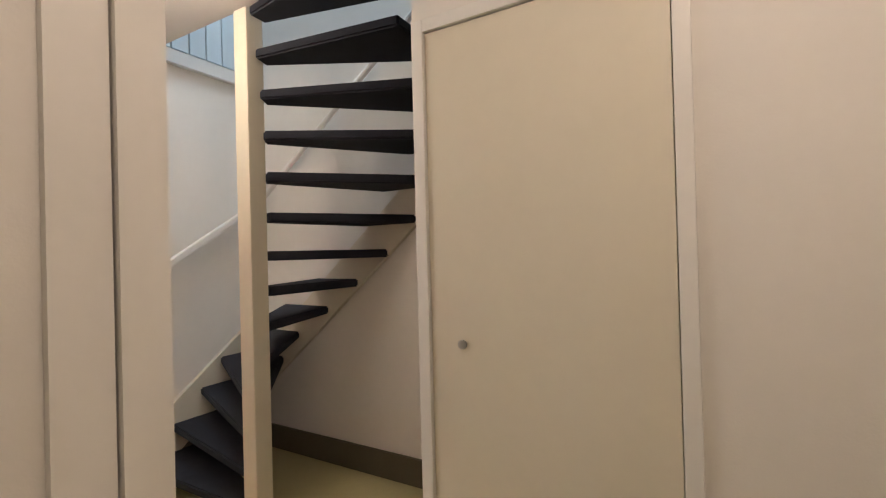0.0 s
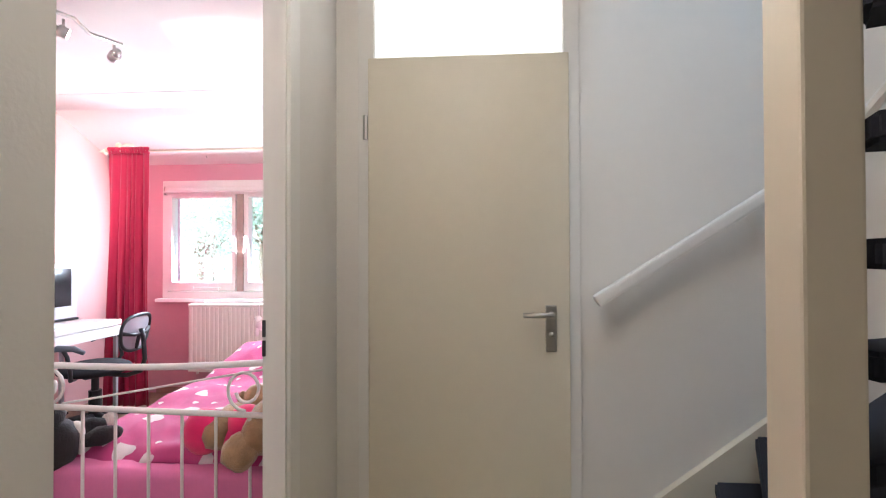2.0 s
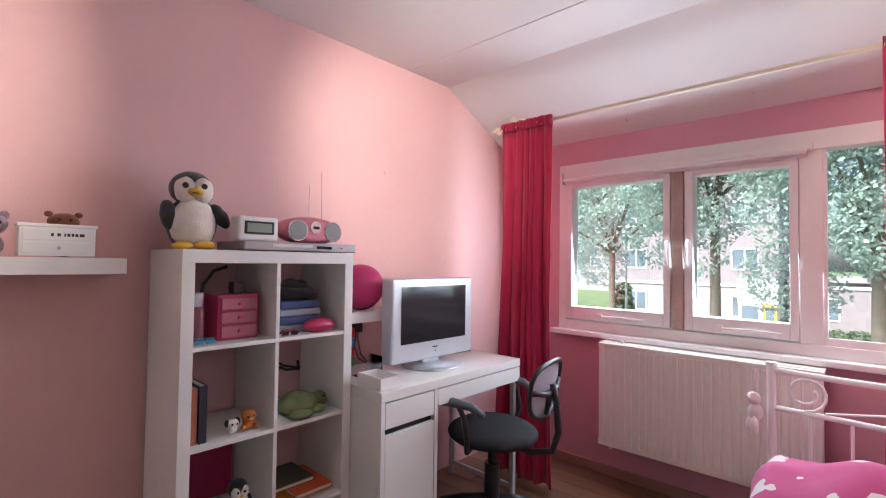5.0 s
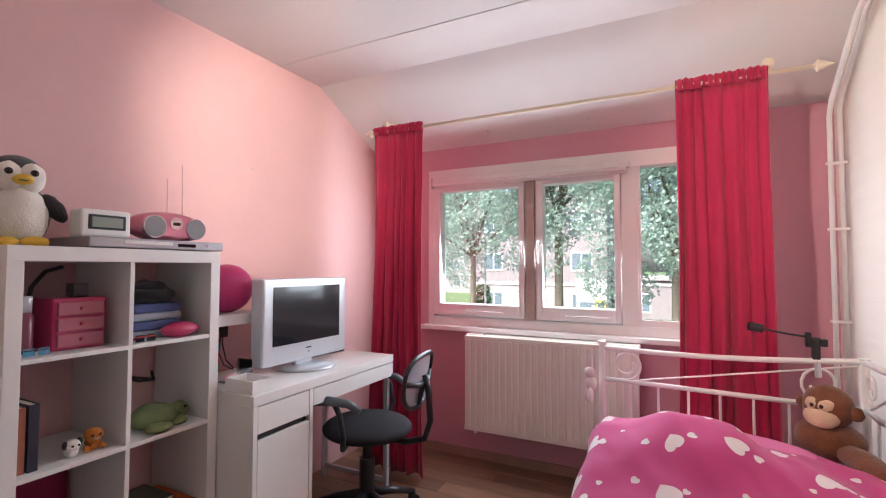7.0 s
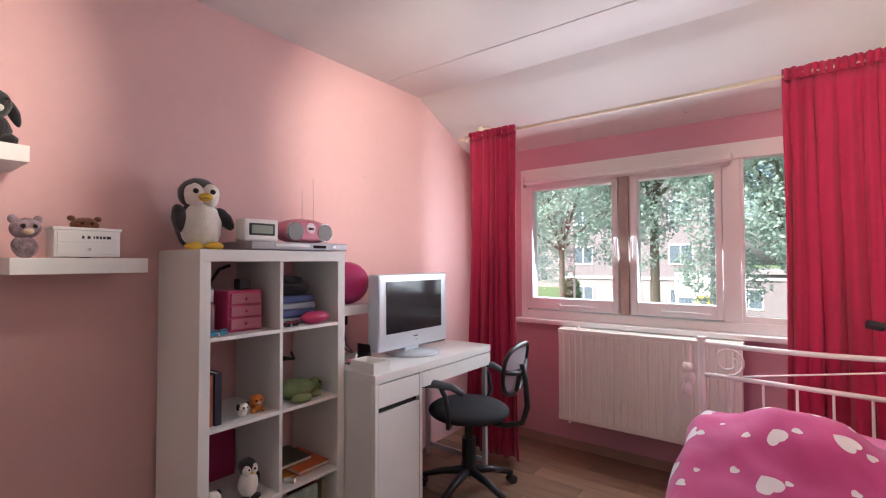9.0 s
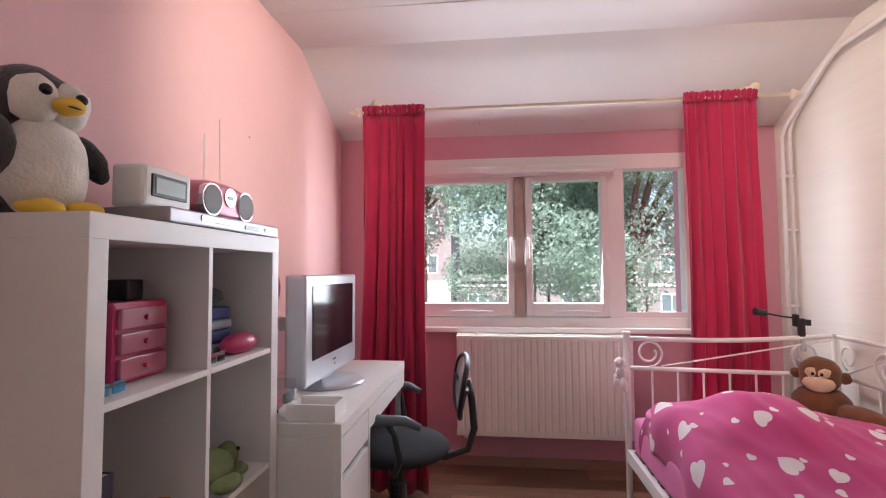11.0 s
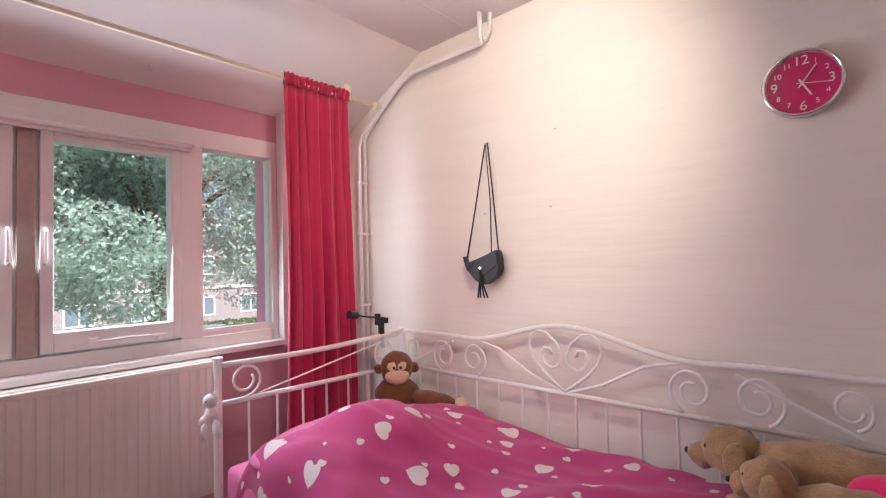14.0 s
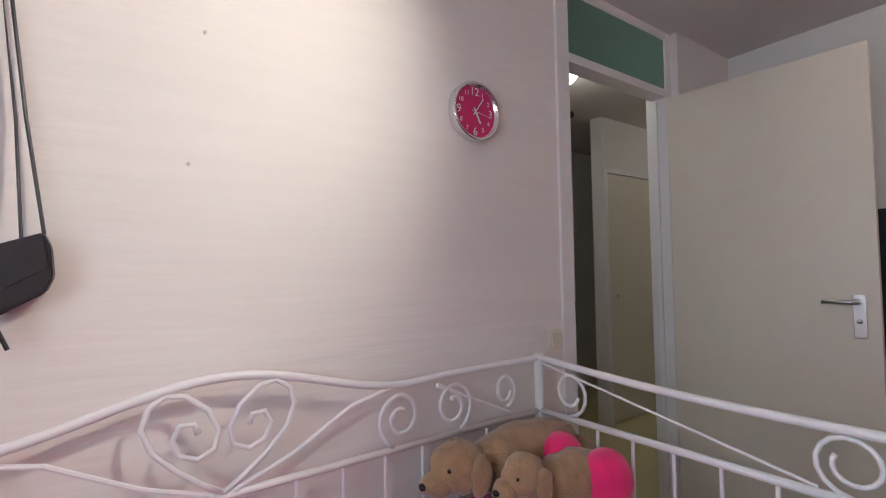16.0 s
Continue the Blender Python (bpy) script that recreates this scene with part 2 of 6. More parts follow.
structure("ceiling", B((WX, EX, SY, SLOPE_Y, CEIL, CEIL + 0.1)), M_CEIL, "white painted flat ceiling")
bm = bmesh.new()
prism(bm, [(SLOPE_Y, CEIL), (NY, SLOPE_Z), (NY, CEIL + 0.1), (SLOPE_Y, CEIL + 0.1)], WX, EX)
xf(bm, Matrix(((0, 0, 1, 0), (1, 0, 0, 0), (0, 1, 0, 0), (0, 0, 0, 1))))
structure("ceiling_slope", bm, M_CEIL, "white painted sloping ceiling above the window")
structure("trim_ceiling_seam", B((WX, EX, SEAM - 0.006, SEAM + 0.006, CEIL - 0.003, CEIL - 0.001)), M_CEIL, "thin white seam strip across the ceiling")

# landing shell
LY, LC, SX = 2.53, 2.40, 2.06
structure("wall_landing_south", B((EX + 0.071, 0.372, 0.60, 1.262, 0, LC)), M_WHITEWALL, "off-white landing wall south of the bedroom door")
structure("wall_landing_west", B((EX + 0.051, EX + 0.06, DY1 + 0.075, LY, 0, LC)), M_WHITEWALL, "off-white landing wall beside the bedroom door")
structure("wall_landing_south_face", B((-1.4, 0.40, 0.50, 0.53, 0, LC), (0.31, 0.40, 0.53, 0.60, 0, LC)), M_WHITEWALL, "beige-white hall wall")
structure("wall_landing_north", B((EX + 0.05, 0.44, LY, LY + 0.1, 0, 4.8), (1.20, 2.13, LY, LY + 0.1, 0, 4.8), (0.44, 1.20, LY, LY + 0.1, 2.37, 4.8)), M_WHITEWALL, "white stairwell wall with a handrail")
structure("wall_stair_east", B((SX, SX + 0.1, -1.6, LY, 0, 4.8)), M_WHITEWALL, "white stairwell wall behind the treads")
structure("wall_stair_side", B((1.20, 1.30, 0.50, 0.505, 0, LC), (1.20, 1.30, -1.6, -0.28, 0, LC), (1.20, 1.30, -0.28, 0.50, 2.0, LC)), M_WHITEWALL, "beige wall with a closed door beside the stairs")
structure("wall_hall_south", B((-1.4, 1.3, -1.7, -1.6, 0, LC)), M_WHITEWALL, "plain hall wall")
structure("wall_hall_west", B((-1.5, -1.4, -1.7, 0.39, 0, LC)), M_WHITEWALL, "plain hall wall")
structure("floor_landing", B((EX + 0.05, 2.2, 0.36, LY, -0.12, -0.002), (-1.4, 2.2, -1.6, 0.36, -0.12, -0.002)), M_FLOORY, "pale yellow linoleum landing floor")
structure("ceiling_landing", B((EX + 0.05, 1.33, 0.36, LY, LC, LC + 0.2), (-1.4, 2.2, -1.6, 0.36, LC, LC + 0.2), (1.33, 2.2, 0.36, 0.70, LC, LC + 0.2)), M_CEIL, "white landing ceiling")
structure("wall_upper", B((1.23, 1.33, 0.3, LY, 3.55, 4.8), (1.23, 2.2, 0.2, 0.3, LC + 0.2, 4.8)), M_BLUECAST)
structure("ceiling_upper", B((0.3, 2.3, 0.2, LY + 0.1, 4.8, 4.9)), M_CEIL)
structure("baseboard_stair", B((SX - 0.02, SX - 0.003, 0.6, LY, 0, 0.15), (1.22, SX - 0.02, LY - 0.017, LY - 0.003, 0, 0.15)), M_OLIVE, "dark olive painted skirting under the stairs")
structure("baseboard", B((WX + 0.001, WX + 0.014, SY, 2.56, 0, 0.06), (-2.1, EX, NY - 0.014, NY - 0.001, 0, 0.06)), M_SKIRT, "brownish low skirting along the wall")


# windows, doors
def window_bay():
    x0, x1, z0, z1 = WIN
    w = empty("window_1", "white wooden window with two casements and a fixed pane, worn brown mullion", "window")
    w["kind"] = "structure"
    y0, y1 = NY - 0.005, NY + 0.09
    part("window_frame", B((x0, x0 + 0.05, y0, y1, z0, z1), (x1 - 0.03, x1, y0, y1, z0, z1), (x0 + 0.05, x1 - 0.03, y0, y1, z0, z0 + 0.06),
                           (x0 + 0.05, x1 - 0.03, y0, y1, z1 - 0.095, z1), (-0.755, -0.665, y0, y1, z0 + 0.06, z1 - 0.095), (-1.345, -1.265, y0 + 0.012, y1, z0 + 0.06, z1 - 0.095), bevel=0.004), M_TRIM, w)
    for a, b in ((-1.995, -1.345), (-1.265, -0.757)):
        s = part("sash", B((a, a + 0.042, y0 - 0.012, y1 - 0.02, z0 + 0.07, z1 - 0.115), (b - 0.036, b, y0 - 0.012, y1 - 0.02, z0 + 0.07, z1 - 0.115),
                           (a + 0.042, b - 0.036, y0 - 0.012, y1 - 0.02, z0 + 0.07, z0 + 0.15), (a + 0.042, b - 0.036, y0 - 0.012, y1 - 0.02, z1 - 0.16, z1 - 0.115), bevel=0.004), M_TRIM, w)
        pane = part("pane", B((a + 0.04, b - 0.03, NY + 0.03, NY + 0.034, z0 + 0.15, z1 - 0.155)), M_GLASS, s)
        pane.visible_shadow = False
        xm = (a + b) / 2 + 0.05
        st = bmesh.new()
        tube(st, [(xm - 0.14, y0 - 0.02, z0 + 0.098), (xm, y0 - 0.03, z0 + 0.104), (xm + 0.14, y0 - 0.02, z0 + 0.098)], 0.005)
        box(st, xm - 0.15, xm - 0.12, y0 - 0.025, y0 - 0.011, z0 + 0.085, z0 + 0.115)
        box(st, xm + 0.10, xm + 0.12, y0 - 0.025, y0 - 0.011, z0 + 0.075, z0 + 0.105)
        part("window_stay", st, M_METALW, s)
        hx = -1.36 if a < -1.5 else -1.25
        part("window_handle", T(([(hx, y0 - 0.016, 1.30), (hx, y0 - 0.035, 1.31), (hx, y0 - 0.038, 1.43), (hx, y0 - 0.016, 1.44)], 0.006)), M_METALW, s)
    part("mullion_strip", B((-1.333, -1.277, y0 - 0.006, y0 + 0.011, z0 + 0.065, z1 - 0.11), bevel=0.002), M_BROWNWOOD, w, "worn brown middle mullion")
    fixed = part("pane", B((-0.665, x1 - 0.03, NY + 0.03, NY + 0.034, z0 + 0.06, z1 - 0.095)), M_GLASS, w)
    fixed.visible_shadow = False
    part("glazing_bead", B((-0.665, -0.65, y0 + 0.01, NY + 0.03, z0 + 0.06, z1 - 0.095), (-0.65, x1 - 0.03, y0 + 0.01, NY + 0.03, z0 + 0.06, z0 + 0.095)), M_TRIM, w)
    part("window_sill", B((x0 - 0.03, x1 + 0.01, NY - 0.07, NY + 0.09, z0 - 0.03, z0), bevel=0.005), M_SILL, w)
    part("side_board", B((x1 + 0.002, x1 + 0.045, NY - 0.06, NY - 0.002, z0 - 0.04, SLOPE_Z + 0.012), bevel=0.003), M_TRIM, w)


window_bay()
blind = empty("roller_blind", "rolled-up white roller blind above the casements", "blind")
part("cassette", B((-2.0, -0.70, NY - 0.05, NY - 0.008, 1.862, 1.902), bevel=0.008), M_TRIM, blind)
part("bottom_rail", B((-1.99, -0.72, NY - 0.045, NY - 0.025, 1.832, 1.852), bevel=0.004), M_TRIM, blind)
part("end_cap", B((-2.006, -2.0005, NY - 0.055, NY - 0.008, 1.83, 1.905), bevel=0.002), M_STEEL, blind)
part("roller", T(([(-1.99, NY - 0.062, 1.855), (-0.72, NY - 0.062, 1.855)], 0.011)), M_METALW, blind, smooth=True)


def door_lever(parent, p, ax, out, material=None):
    """lever handle on a long plate at p; ax: way the lever points; out: way off the leaf"""
    material = material or M_STEEL
    p, ax, out = Vector(p), Vector(ax), Vector(out)
    side = ax.cross(out).normalized()
    m = Matrix((ax, out, Vector((0, 0, 1)))).transposed().to_4x4()
    m.translation = p
    h = part("door_handle", xf(B((-0.02, 0.02, 0.0, 0.008, -0.11, 0.06), bevel=0.003), m), material, parent, "steel lever handle on a long plate")
    bm = T(([(0, 0.008, 0.03), (0, 0.045, 0.03), (0.015, 0.052, 0.03), (0.105, 0.05, 0.028)], 0.009))
    tube(bm, [(0, 0.006, -0.045), (0, 0.022, -0.045)], 0.009)
    part("lever", xf(bm, m), material, h, smooth=True)


# bedroom door: frame, fanlight, open leaf
d1 = tagged(empty("door_1", "open cream bedroom door in a white frame", "door"), kind="structure")
fx0, fx1 = EX - 0.012, EX + 0.07
part("door_frame", B((fx0, fx1, DY0 - 0.05, DY0, 0, 2.45), (fx0, fx1, DY1, DY1 + 0.075, 0, 2.45), (fx0, fx1, DY0, DY1, DZ + 0.01, DZ + 0.05), (fx0, fx1, DY0, DY1, 2.39, 2.45), bevel=0.003), M_TRIM, d1)
part("door_stop", B((fx0 + 0.05, fx1 - 0.01, DY0, DY0 + 0.012, 0, DZ), (fx0 + 0.05, fx1 - 0.01, DY1 - 0.012, DY1, 0, DZ)), M_TRIM, d1)
part("strike_plate", B((fx0 + 0.001, fx0 + 0.010, DY1 - 0.004, DY1 + 0.001, 0.985, 1.03), (fx0 + 0.001, fx0 + 0.010, DY1 - 0.004, DY1 + 0.001, 1.04, 1.088)), M_BLACK, d1, "dark strike plates in the jamb")
M_FROST_G = mat("green_frosted_glass", (0.15, 0.23, 0.20), 0.12, var=0.04)
_n, _l = M_FROST_G.node_tree.nodes, M_FROST_G.node_tree.links
_tl, _ml = _n.new("ShaderNodeBsdfTranslucent"), _n.new("ShaderNodeMixShader")
_tl.inputs[0].default_value = (0.24, 0.36, 0.31, 1)
_ml.inputs[0].default_value = 0.5
_l.new(_tl.outputs[0], _ml.inputs[1])
_l.new(_n["Principled BSDF"].outputs[0], _ml.inputs[2])
_l.new(_ml.outputs[0], _n["Material Output"].inputs[0])
fan = part("fanlight_pane", B((EX - 0.004, EX + 0.002, DY0, DY1, DZ + 0.05, 2.39)), M_FROST_G, d1, "greenish glass fanlight")
fan.visible_shadow = False
leaf = part("door_leaf", xf(B((0, 0.76, -0.02, 0.02, 0.012, DZ), bevel=0.003), Matrix.Identity(4)), M_DOOR, d1, "cream painted flush door leaf")
LEAF_POSE = pose(EX - 0.02, DY0 - 0.005, 0, 0, 0, 180 + 4)
leaf.matrix_basis = LEAF_POSE
door_lever(leaf, (0.70, -0.02, 1.05), (-1, 0, 0), (0, -1, 0))
door_lever(leaf, (0.70, 0.02, 1.05), (-1, 0, 0), (0, 1, 0))

# landing door with a frosted fanlight
M_FROST = mat("frosted_glass", (0.85, 0.87, 0.87), 0.2, var=0.02)
_n, _l = M_FROST.node_tree.nodes, M_FROST.node_tree.links
_tl, _ml = _n.new("ShaderNodeBsdfTranslucent"), _n.new("ShaderNodeMixShader")
_tl.inputs[0].default_value = (0.95, 0.97, 0.97, 1)
_ml.inputs[0].default_value = 0.35
_l.new(_tl.outputs[0], _ml.inputs[1])
_l.new(_n["Principled BSDF"].outputs[0], _ml.inputs[2])
_l.new(_ml.outputs[0], _n["Material Output"].inputs[0])
# unseen walls and an area lamp, added to brighten the fanlight pane from behind
structure("wall_behind_fanlight", B((0.36, 0.42, LY + 0.1, 4.0, 0, LC), (1.22, 1.28, LY + 0.1, 4.0, 0, LC), (0.36, 1.28, 4.0, 4.06, 0, LC), (0.36, 1.28, LY + 0.1, 4.06, LC, LC + 0.05)), M_WHITEWALL, "unseen white walls added behind the fanlight")
area_lamp("fanlight_backlight", (0.82, 3.3, 2.32), (0.82, LY, 2.15), 0.5, 0.3, 3.5, (1.0, 0.97, 0.92))
d2 = tagged(empty("door_2", "closed cream flush door with a frosted fanlight above", "door"), kind="structure")
part("door_frame", B((0.40, 0.462, LY - 0.02, LY + 0.06, 0, 2.37), (1.175, 1.235, LY - 0.02, LY + 0.06, 0, 2.37), (0.462, 1.175, LY - 0.02, LY + 0.06, 1.99, 2.025), (0.462, 1.175, LY - 0.02, LY + 0.06, 2.325, 2.37), bevel=0.003), M_TRIM, d2)
leaf2 = part("door_leaf", B((0.442, 1.193, LY - 0.036, LY - 0.0205, 0.01, 2.02), bevel=0.004), M_DOOR, d2)
part("fanlight_pane", B((0.462, 1.175, LY + 0.005, LY + 0.011, 2.025, 2.325)), M_FROST, d2, "bright frosted fanlight pane")
for z in (0.25, 1.757):
    part("hinge", T(([(0.431, LY - 0.03, z - 0.045), (0.431, LY - 0.03, z + 0.045)], 0.010)), M_STEEL, d2)
door_lever(leaf2, (1.122, LY - 0.036, 1.025), (-1, 0, 0), (0, -1, 0))

# closed door beside the stairs
d3 = tagged(empty("door_3", "closed beige flush door with a small round lock", "door"), kind="structure")
part("door_frame", B((1.185, 1.27, 0.46, 0.50, 0, 2.0), (1.185, 1.27, -0.28, -0.24, 0, 2.0), (1.185, 1.27, -0.24, 0.46, 1.96, 2.0), bevel=0.003), M_TRIM, d3)
leaf3 = part("door_leaf", B((1.197, 1.24, -0.237, 0.457, 0.01, 1.957), bevel=0.002), M_DOOR, d3)
lk = bmesh.new()
tube(lk, [(1.197, 0.347, 0.99), (1.188, 0.347, 0.99)], 0.014, 12)
part("lock", lk, M_STEEL, leaf3)

# trim round the hall corner
structure("trim_hall_corner", B((0.24, 0.322, 0.482, 0.499, 0, LC), (0.326, 0.402, 0.470, 0.499, 0, LC)), M_TRIM, "white door casing at the hall corner")


# stairs
stair = empty("staircase", "open winder staircase with dark carpeted treads round a white newel", "staircase")
NX, NYY = 1.363, 1.522
part("newel_post", B((NX - 0.045, NX + 0.045, NYY - 0.045, NYY + 0.045, 0, 3.6), bevel=0.006), M_DOOR, stair, "cream square newel post running up")


def tread(z, a0, a1, label=""):
    """winder between two bearings from the newel, out to the walls"""
    def reach(a):
        c, s = math.cos(a), math.sin(a)
        k = [(SX - 0.01 - NX) / c] if c > 1e-3 else []
        if s > 1e-3:
            k.append((LY - 0.01 - NYY) / s)
        if s < -1e-3:
            k.append((0.72 - NYY) / s)
        if c < -1e-3:
            k.append((1.23 - NX) / c)
        return min(k)
    a0, a1 = radians(a0), radians(a1)
    angs = [a0]
    corner = math.atan2(LY - 0.01 - NYY, SX - 0.01 - NX)
    corner2 = math.atan2(0.72 - NYY, SX - 0.01 - NX)
    for c in (corner2, corner):
        if a0 + 0.02 < c < a1 - 0.02:
            angs.append(c)
    angs.append(a1)
    out = [(NX + math.cos(a) * reach(a) * 0.985, NYY + math.sin(a) * reach(a) * 0.985) for a in angs]
    q = (a0 + a1) / 2 + math.pi / 2
    inn = [(NX + 0.06 * math.cos((a0 + a1) / 2) + 0.045 * math.cos(q), NYY + 0.06 * math.sin((a0 + a1) / 2) + 0.045 * math.sin(q)),
           (NX + 0.06 * math.cos((a0 + a1) / 2) - 0.045 * math.cos(q), NYY + 0.06 * math.sin((a0 + a1) / 2) - 0.045 * math.sin(q))]
    bm = bmesh.new()
    prism(bm, out + inn, z - 0.045, z)
    bmesh.ops.bevel(bm, geom=bm.edges[:], offset=0.008, segments=2, affect="EDGES")
    part("tread", bm, M_CARPET, stair)


LEAD = [(0.12, 68, 92), (0.285, 57, 81), (0.455, 48, 71), (0.62, 42, 64), (0.79, 34, 57), (0.96, 16, 41), (1.128, -4, 23), (1.295, -22, 6),
        (1.475, -35, -8), (1.661, -46, -20), (1.847, -58, -32), (2.03, -70, -44), (2.21, -84, -58), (2.40, -100, -74)]
for z, a0, a1 in LEAD:
    tread(z, a0, a1)


def stringer():
    bm = bmesh.new()
    prism(bm, [(1.24, 0.0), (1.24, 0.19), (SX - 0.01, 0.80), (SX - 0.01, 0.50), (1.42, 0.0)], 0, 0.03)
    xf(bm, Matrix(((1, 0, 0, 0), (0, 0, 1, LY - 0.034), (0, 1, 0, 0), (0, 0, 0, 1))))
    part("stringer", bm, M_DOOR, stair)
    bm = bmesh.new()
    prism(bm, [(LY - 0.05, 0.24), (LY - 0.05, 0.50), (0.75, 1.96), (0.75, 1.68)], 0, 0.03)
    xf(bm, Matrix(((0, 0, 1, SX - 0.034), (1, 0, 0, 0), (0, 1, 0, 0), (0, 0, 0, 1))))
    part("stringer", bm, M_DOOR, stair)


stringer()
hr = empty("handrail", "white wooden handrail fixed along the stairwell wall", "handrail")
part("rail", xf(B((0, 0.86, -0.02, 0.02, -0.022, 0.022), bevel=0.010), pose(1.272, LY - 0.085, 1.104, 0, -32.5, 0)), M_TRIM, hr)
part("rail", T(([(SX - 0.06, 2.40, 1.55), (SX - 0.06, 0.8, 2.70)], 0.018)), M_TRIM, hr)
for x in (1.36, 1.85):
    part("bracket", T(([(x, LY - 0.002, 1.07 + (x - 1.272) * 0.637), (x, LY - 0.085, 1.085 + (x - 1.272) * 0.637)], 0.01)), M_STEEL, hr)
part("bracket", T(([(SX - 0.002, 2.07, 1.74), (SX - 0.06, 2.07, 1.77)], 0.01)), M_STEEL, hr)
up = empty("upper_balustrade", "pale blue-grey boarded balustrade at the upper floor", "balustrade")
for i in range(6):
    part("board", B((1.34 + i * 0.113, 1.443 + i * 0.113, LY - 0.03, LY - 0.012, 2.56, 3.5), bevel=0.003), M_BLUECAST, up)
part("rail", B((1.335, SX - 0.002, LY - 0.05, LY - 0.012, 2.46, 2.54), bevel=0.004), M_TRIM, up)

ll = empty("ceiling_lamp", "round opal glass ceiling lamp, lit", "lamp", (0.80, 1.45, LC))
bm = bmesh.new()
lathe(bm, [(0.02, -0.09), (0.08, -0.075), (0.11, -0.04), (0.11, -0.012)])
part("shade", bm, glow("opal_glass", (1.0, 0.9, 0.75), 2.5), ll, smooth=True)
bm = bmesh.new()
lathe(bm, [(0.12, -0.012), (0.12, 0.0)])
part("base", bm, M_TRIM, ll)


# ---- furniture ----
def bookcase():
    c = empty("bookcase", "white two-by-four cube bookcase filled with toys and books", "bookcase")
    x0, x1, y0, y1, H = WX + 0.01, -2.13, 2.568, 3.240, 1.335
    part("side_panel", B((x0, x1, y0, y0 + 0.04, 0, H - 0.045), bevel=0.0015), M_WHITE, c)
    part("side_panel", B((x0, x1, y1 - 0.04, y1, 0, H - 0.045), bevel=0.0015), M_WHITE, c)
    part("top_panel", B((x0, x1, y0, y1, H - 0.045, H), bevel=0.0015), M_WHITE, c)
    part("bottom_panel", B((x0, x1, y0 + 0.04, y1 - 0.04, 0.0, 0.045), bevel=0.0015), M_WHITE, c)
    ym = (y0 + y1) / 2
    part("upright", B((x0, x1 - 0.004, ym - 0.007, ym + 0.007, 0.045, H - 0.045)), M_WHITE, c)
    for k in (1, 2, 3):
        z = H * k / 4
        for a, b in ((y0 + 0.04, ym - 0.007), (ym + 0.007, y1 - 0.04)):
            part("shelf", B((x0, x1 - 0.003, a, b, z - 0.007, z + 0.007)), M_WHITE, c)
    return c


bookcase()


def desk():
    d = empty("desk", "white laminate desk with a drawer and a cupboard", "desk")
    x0, x1, y0, y1, H = -2.43, -1.93, 3.245, 4.23, 0.775
    part("desktop", B((x0, x1, y0, y1, H - 0.04, H), bevel=0.002), M_WHITE, d)
    cab = part("cabinet", B((x0, x1 - 0.022, y0, y0 + 0.018, 0, H - 0.041), (x0, x1 - 0.022, 3.55, 3.568, 0, H - 0.041), (x0, x0 + 0.012, y0 + 0.018, 3.55, 0.03, H - 0.041), (x0 + 0.012, x1 - 0.022, y0 + 0.018, 3.55, 0.03, 0.05)), M_WHITE, d)
    part("side_edge", B((x1 - 0.021, x1, y0, y0 + 0.02, 0, H - 0.041), (x1 - 0.021, x1, 3.552, 3.572, 0, H - 0.041)), M_WHITE, d)
    part("drawer_front", B((x1 - 0.019, x1 - 0.001, y0 + 0.023, 3.549, 0.625, H - 0.046), bevel=0.0015), M_WHITE, d)
    part("cupboard_door", B((x1 - 0.019, x1 - 0.001, y0 + 0.023, 3.549, 0.035, 0.598), bevel=0.0015), M_WHITE, d)
    # strip behind the fronts, coloured as the shade of the slot
    part("grip_gap", B((x1 - 0.03, x1 - 0.021, y0 + 0.023, 3.549, 0.598, 0.625)), M_GAP_SHADE, d, "grip slot above the cupboard door, its shade painted near-black")
    part("long_drawer", B((x1 - 0.019, x1 - 0.001, 3.576, y1 - 0.002, 0.655, H - 0.046), bevel=0.0015), M_WHITE, d)
    part("apron", B((x0, x1 - 0.022, 3.572, y1 - 0.02, 0.655, H - 0.041)), M_WHITE, d)
    for x in (x1 - 0.03, x0 + 0.02):
        part("leg", B((x - 0.012, x + 0.012, y1 - 0.035, y1 - 0.01, 0, 0.655)), M_SILVER, d)
    part("stretcher", B((x0 + 0.03, x1 - 0.04, y1 - 0.03, y1 - 0.015, 0.06, 0.085)), M_SILVER, d)


desk()


def monitor():
    m = empty("television", "silver flat television with a dark screen on a round foot", "television", (-2.16, 3.76, 0.775))
    m.rotation_euler[2] = radians(-0.5)
    part("stand", lathe(bmesh.new(), [(0.152, 0.0), (0.156, 0.006), (0.14, 0.014), (0.05, 0.02)], n=40), M_SILVER, m, smooth=True)
    part("neck", B((-0.04, 0.0, -0.06, 0.06, 0.015, 0.07), bevel=0.01), M_SILVER, m)
    part("casing", B((-0.055, 0.025, -0.29, 0.29, 0.04, 0.445), bevel=0.012, seg=3), M_SILVER, m)
    part("screen", B((0.024, 0.028, -0.232, 0.232, 0.13, 0.405)), M_SCREEN, m, "dark switched-off screen")
    part("badge", B((0.0255, 0.0275, -0.018, 0.018, 0.095, 0.101), (0.0255, 0.0275, 0.0, 0.006, 0.075, 0.081)), M_BLACK, m)


monitor()


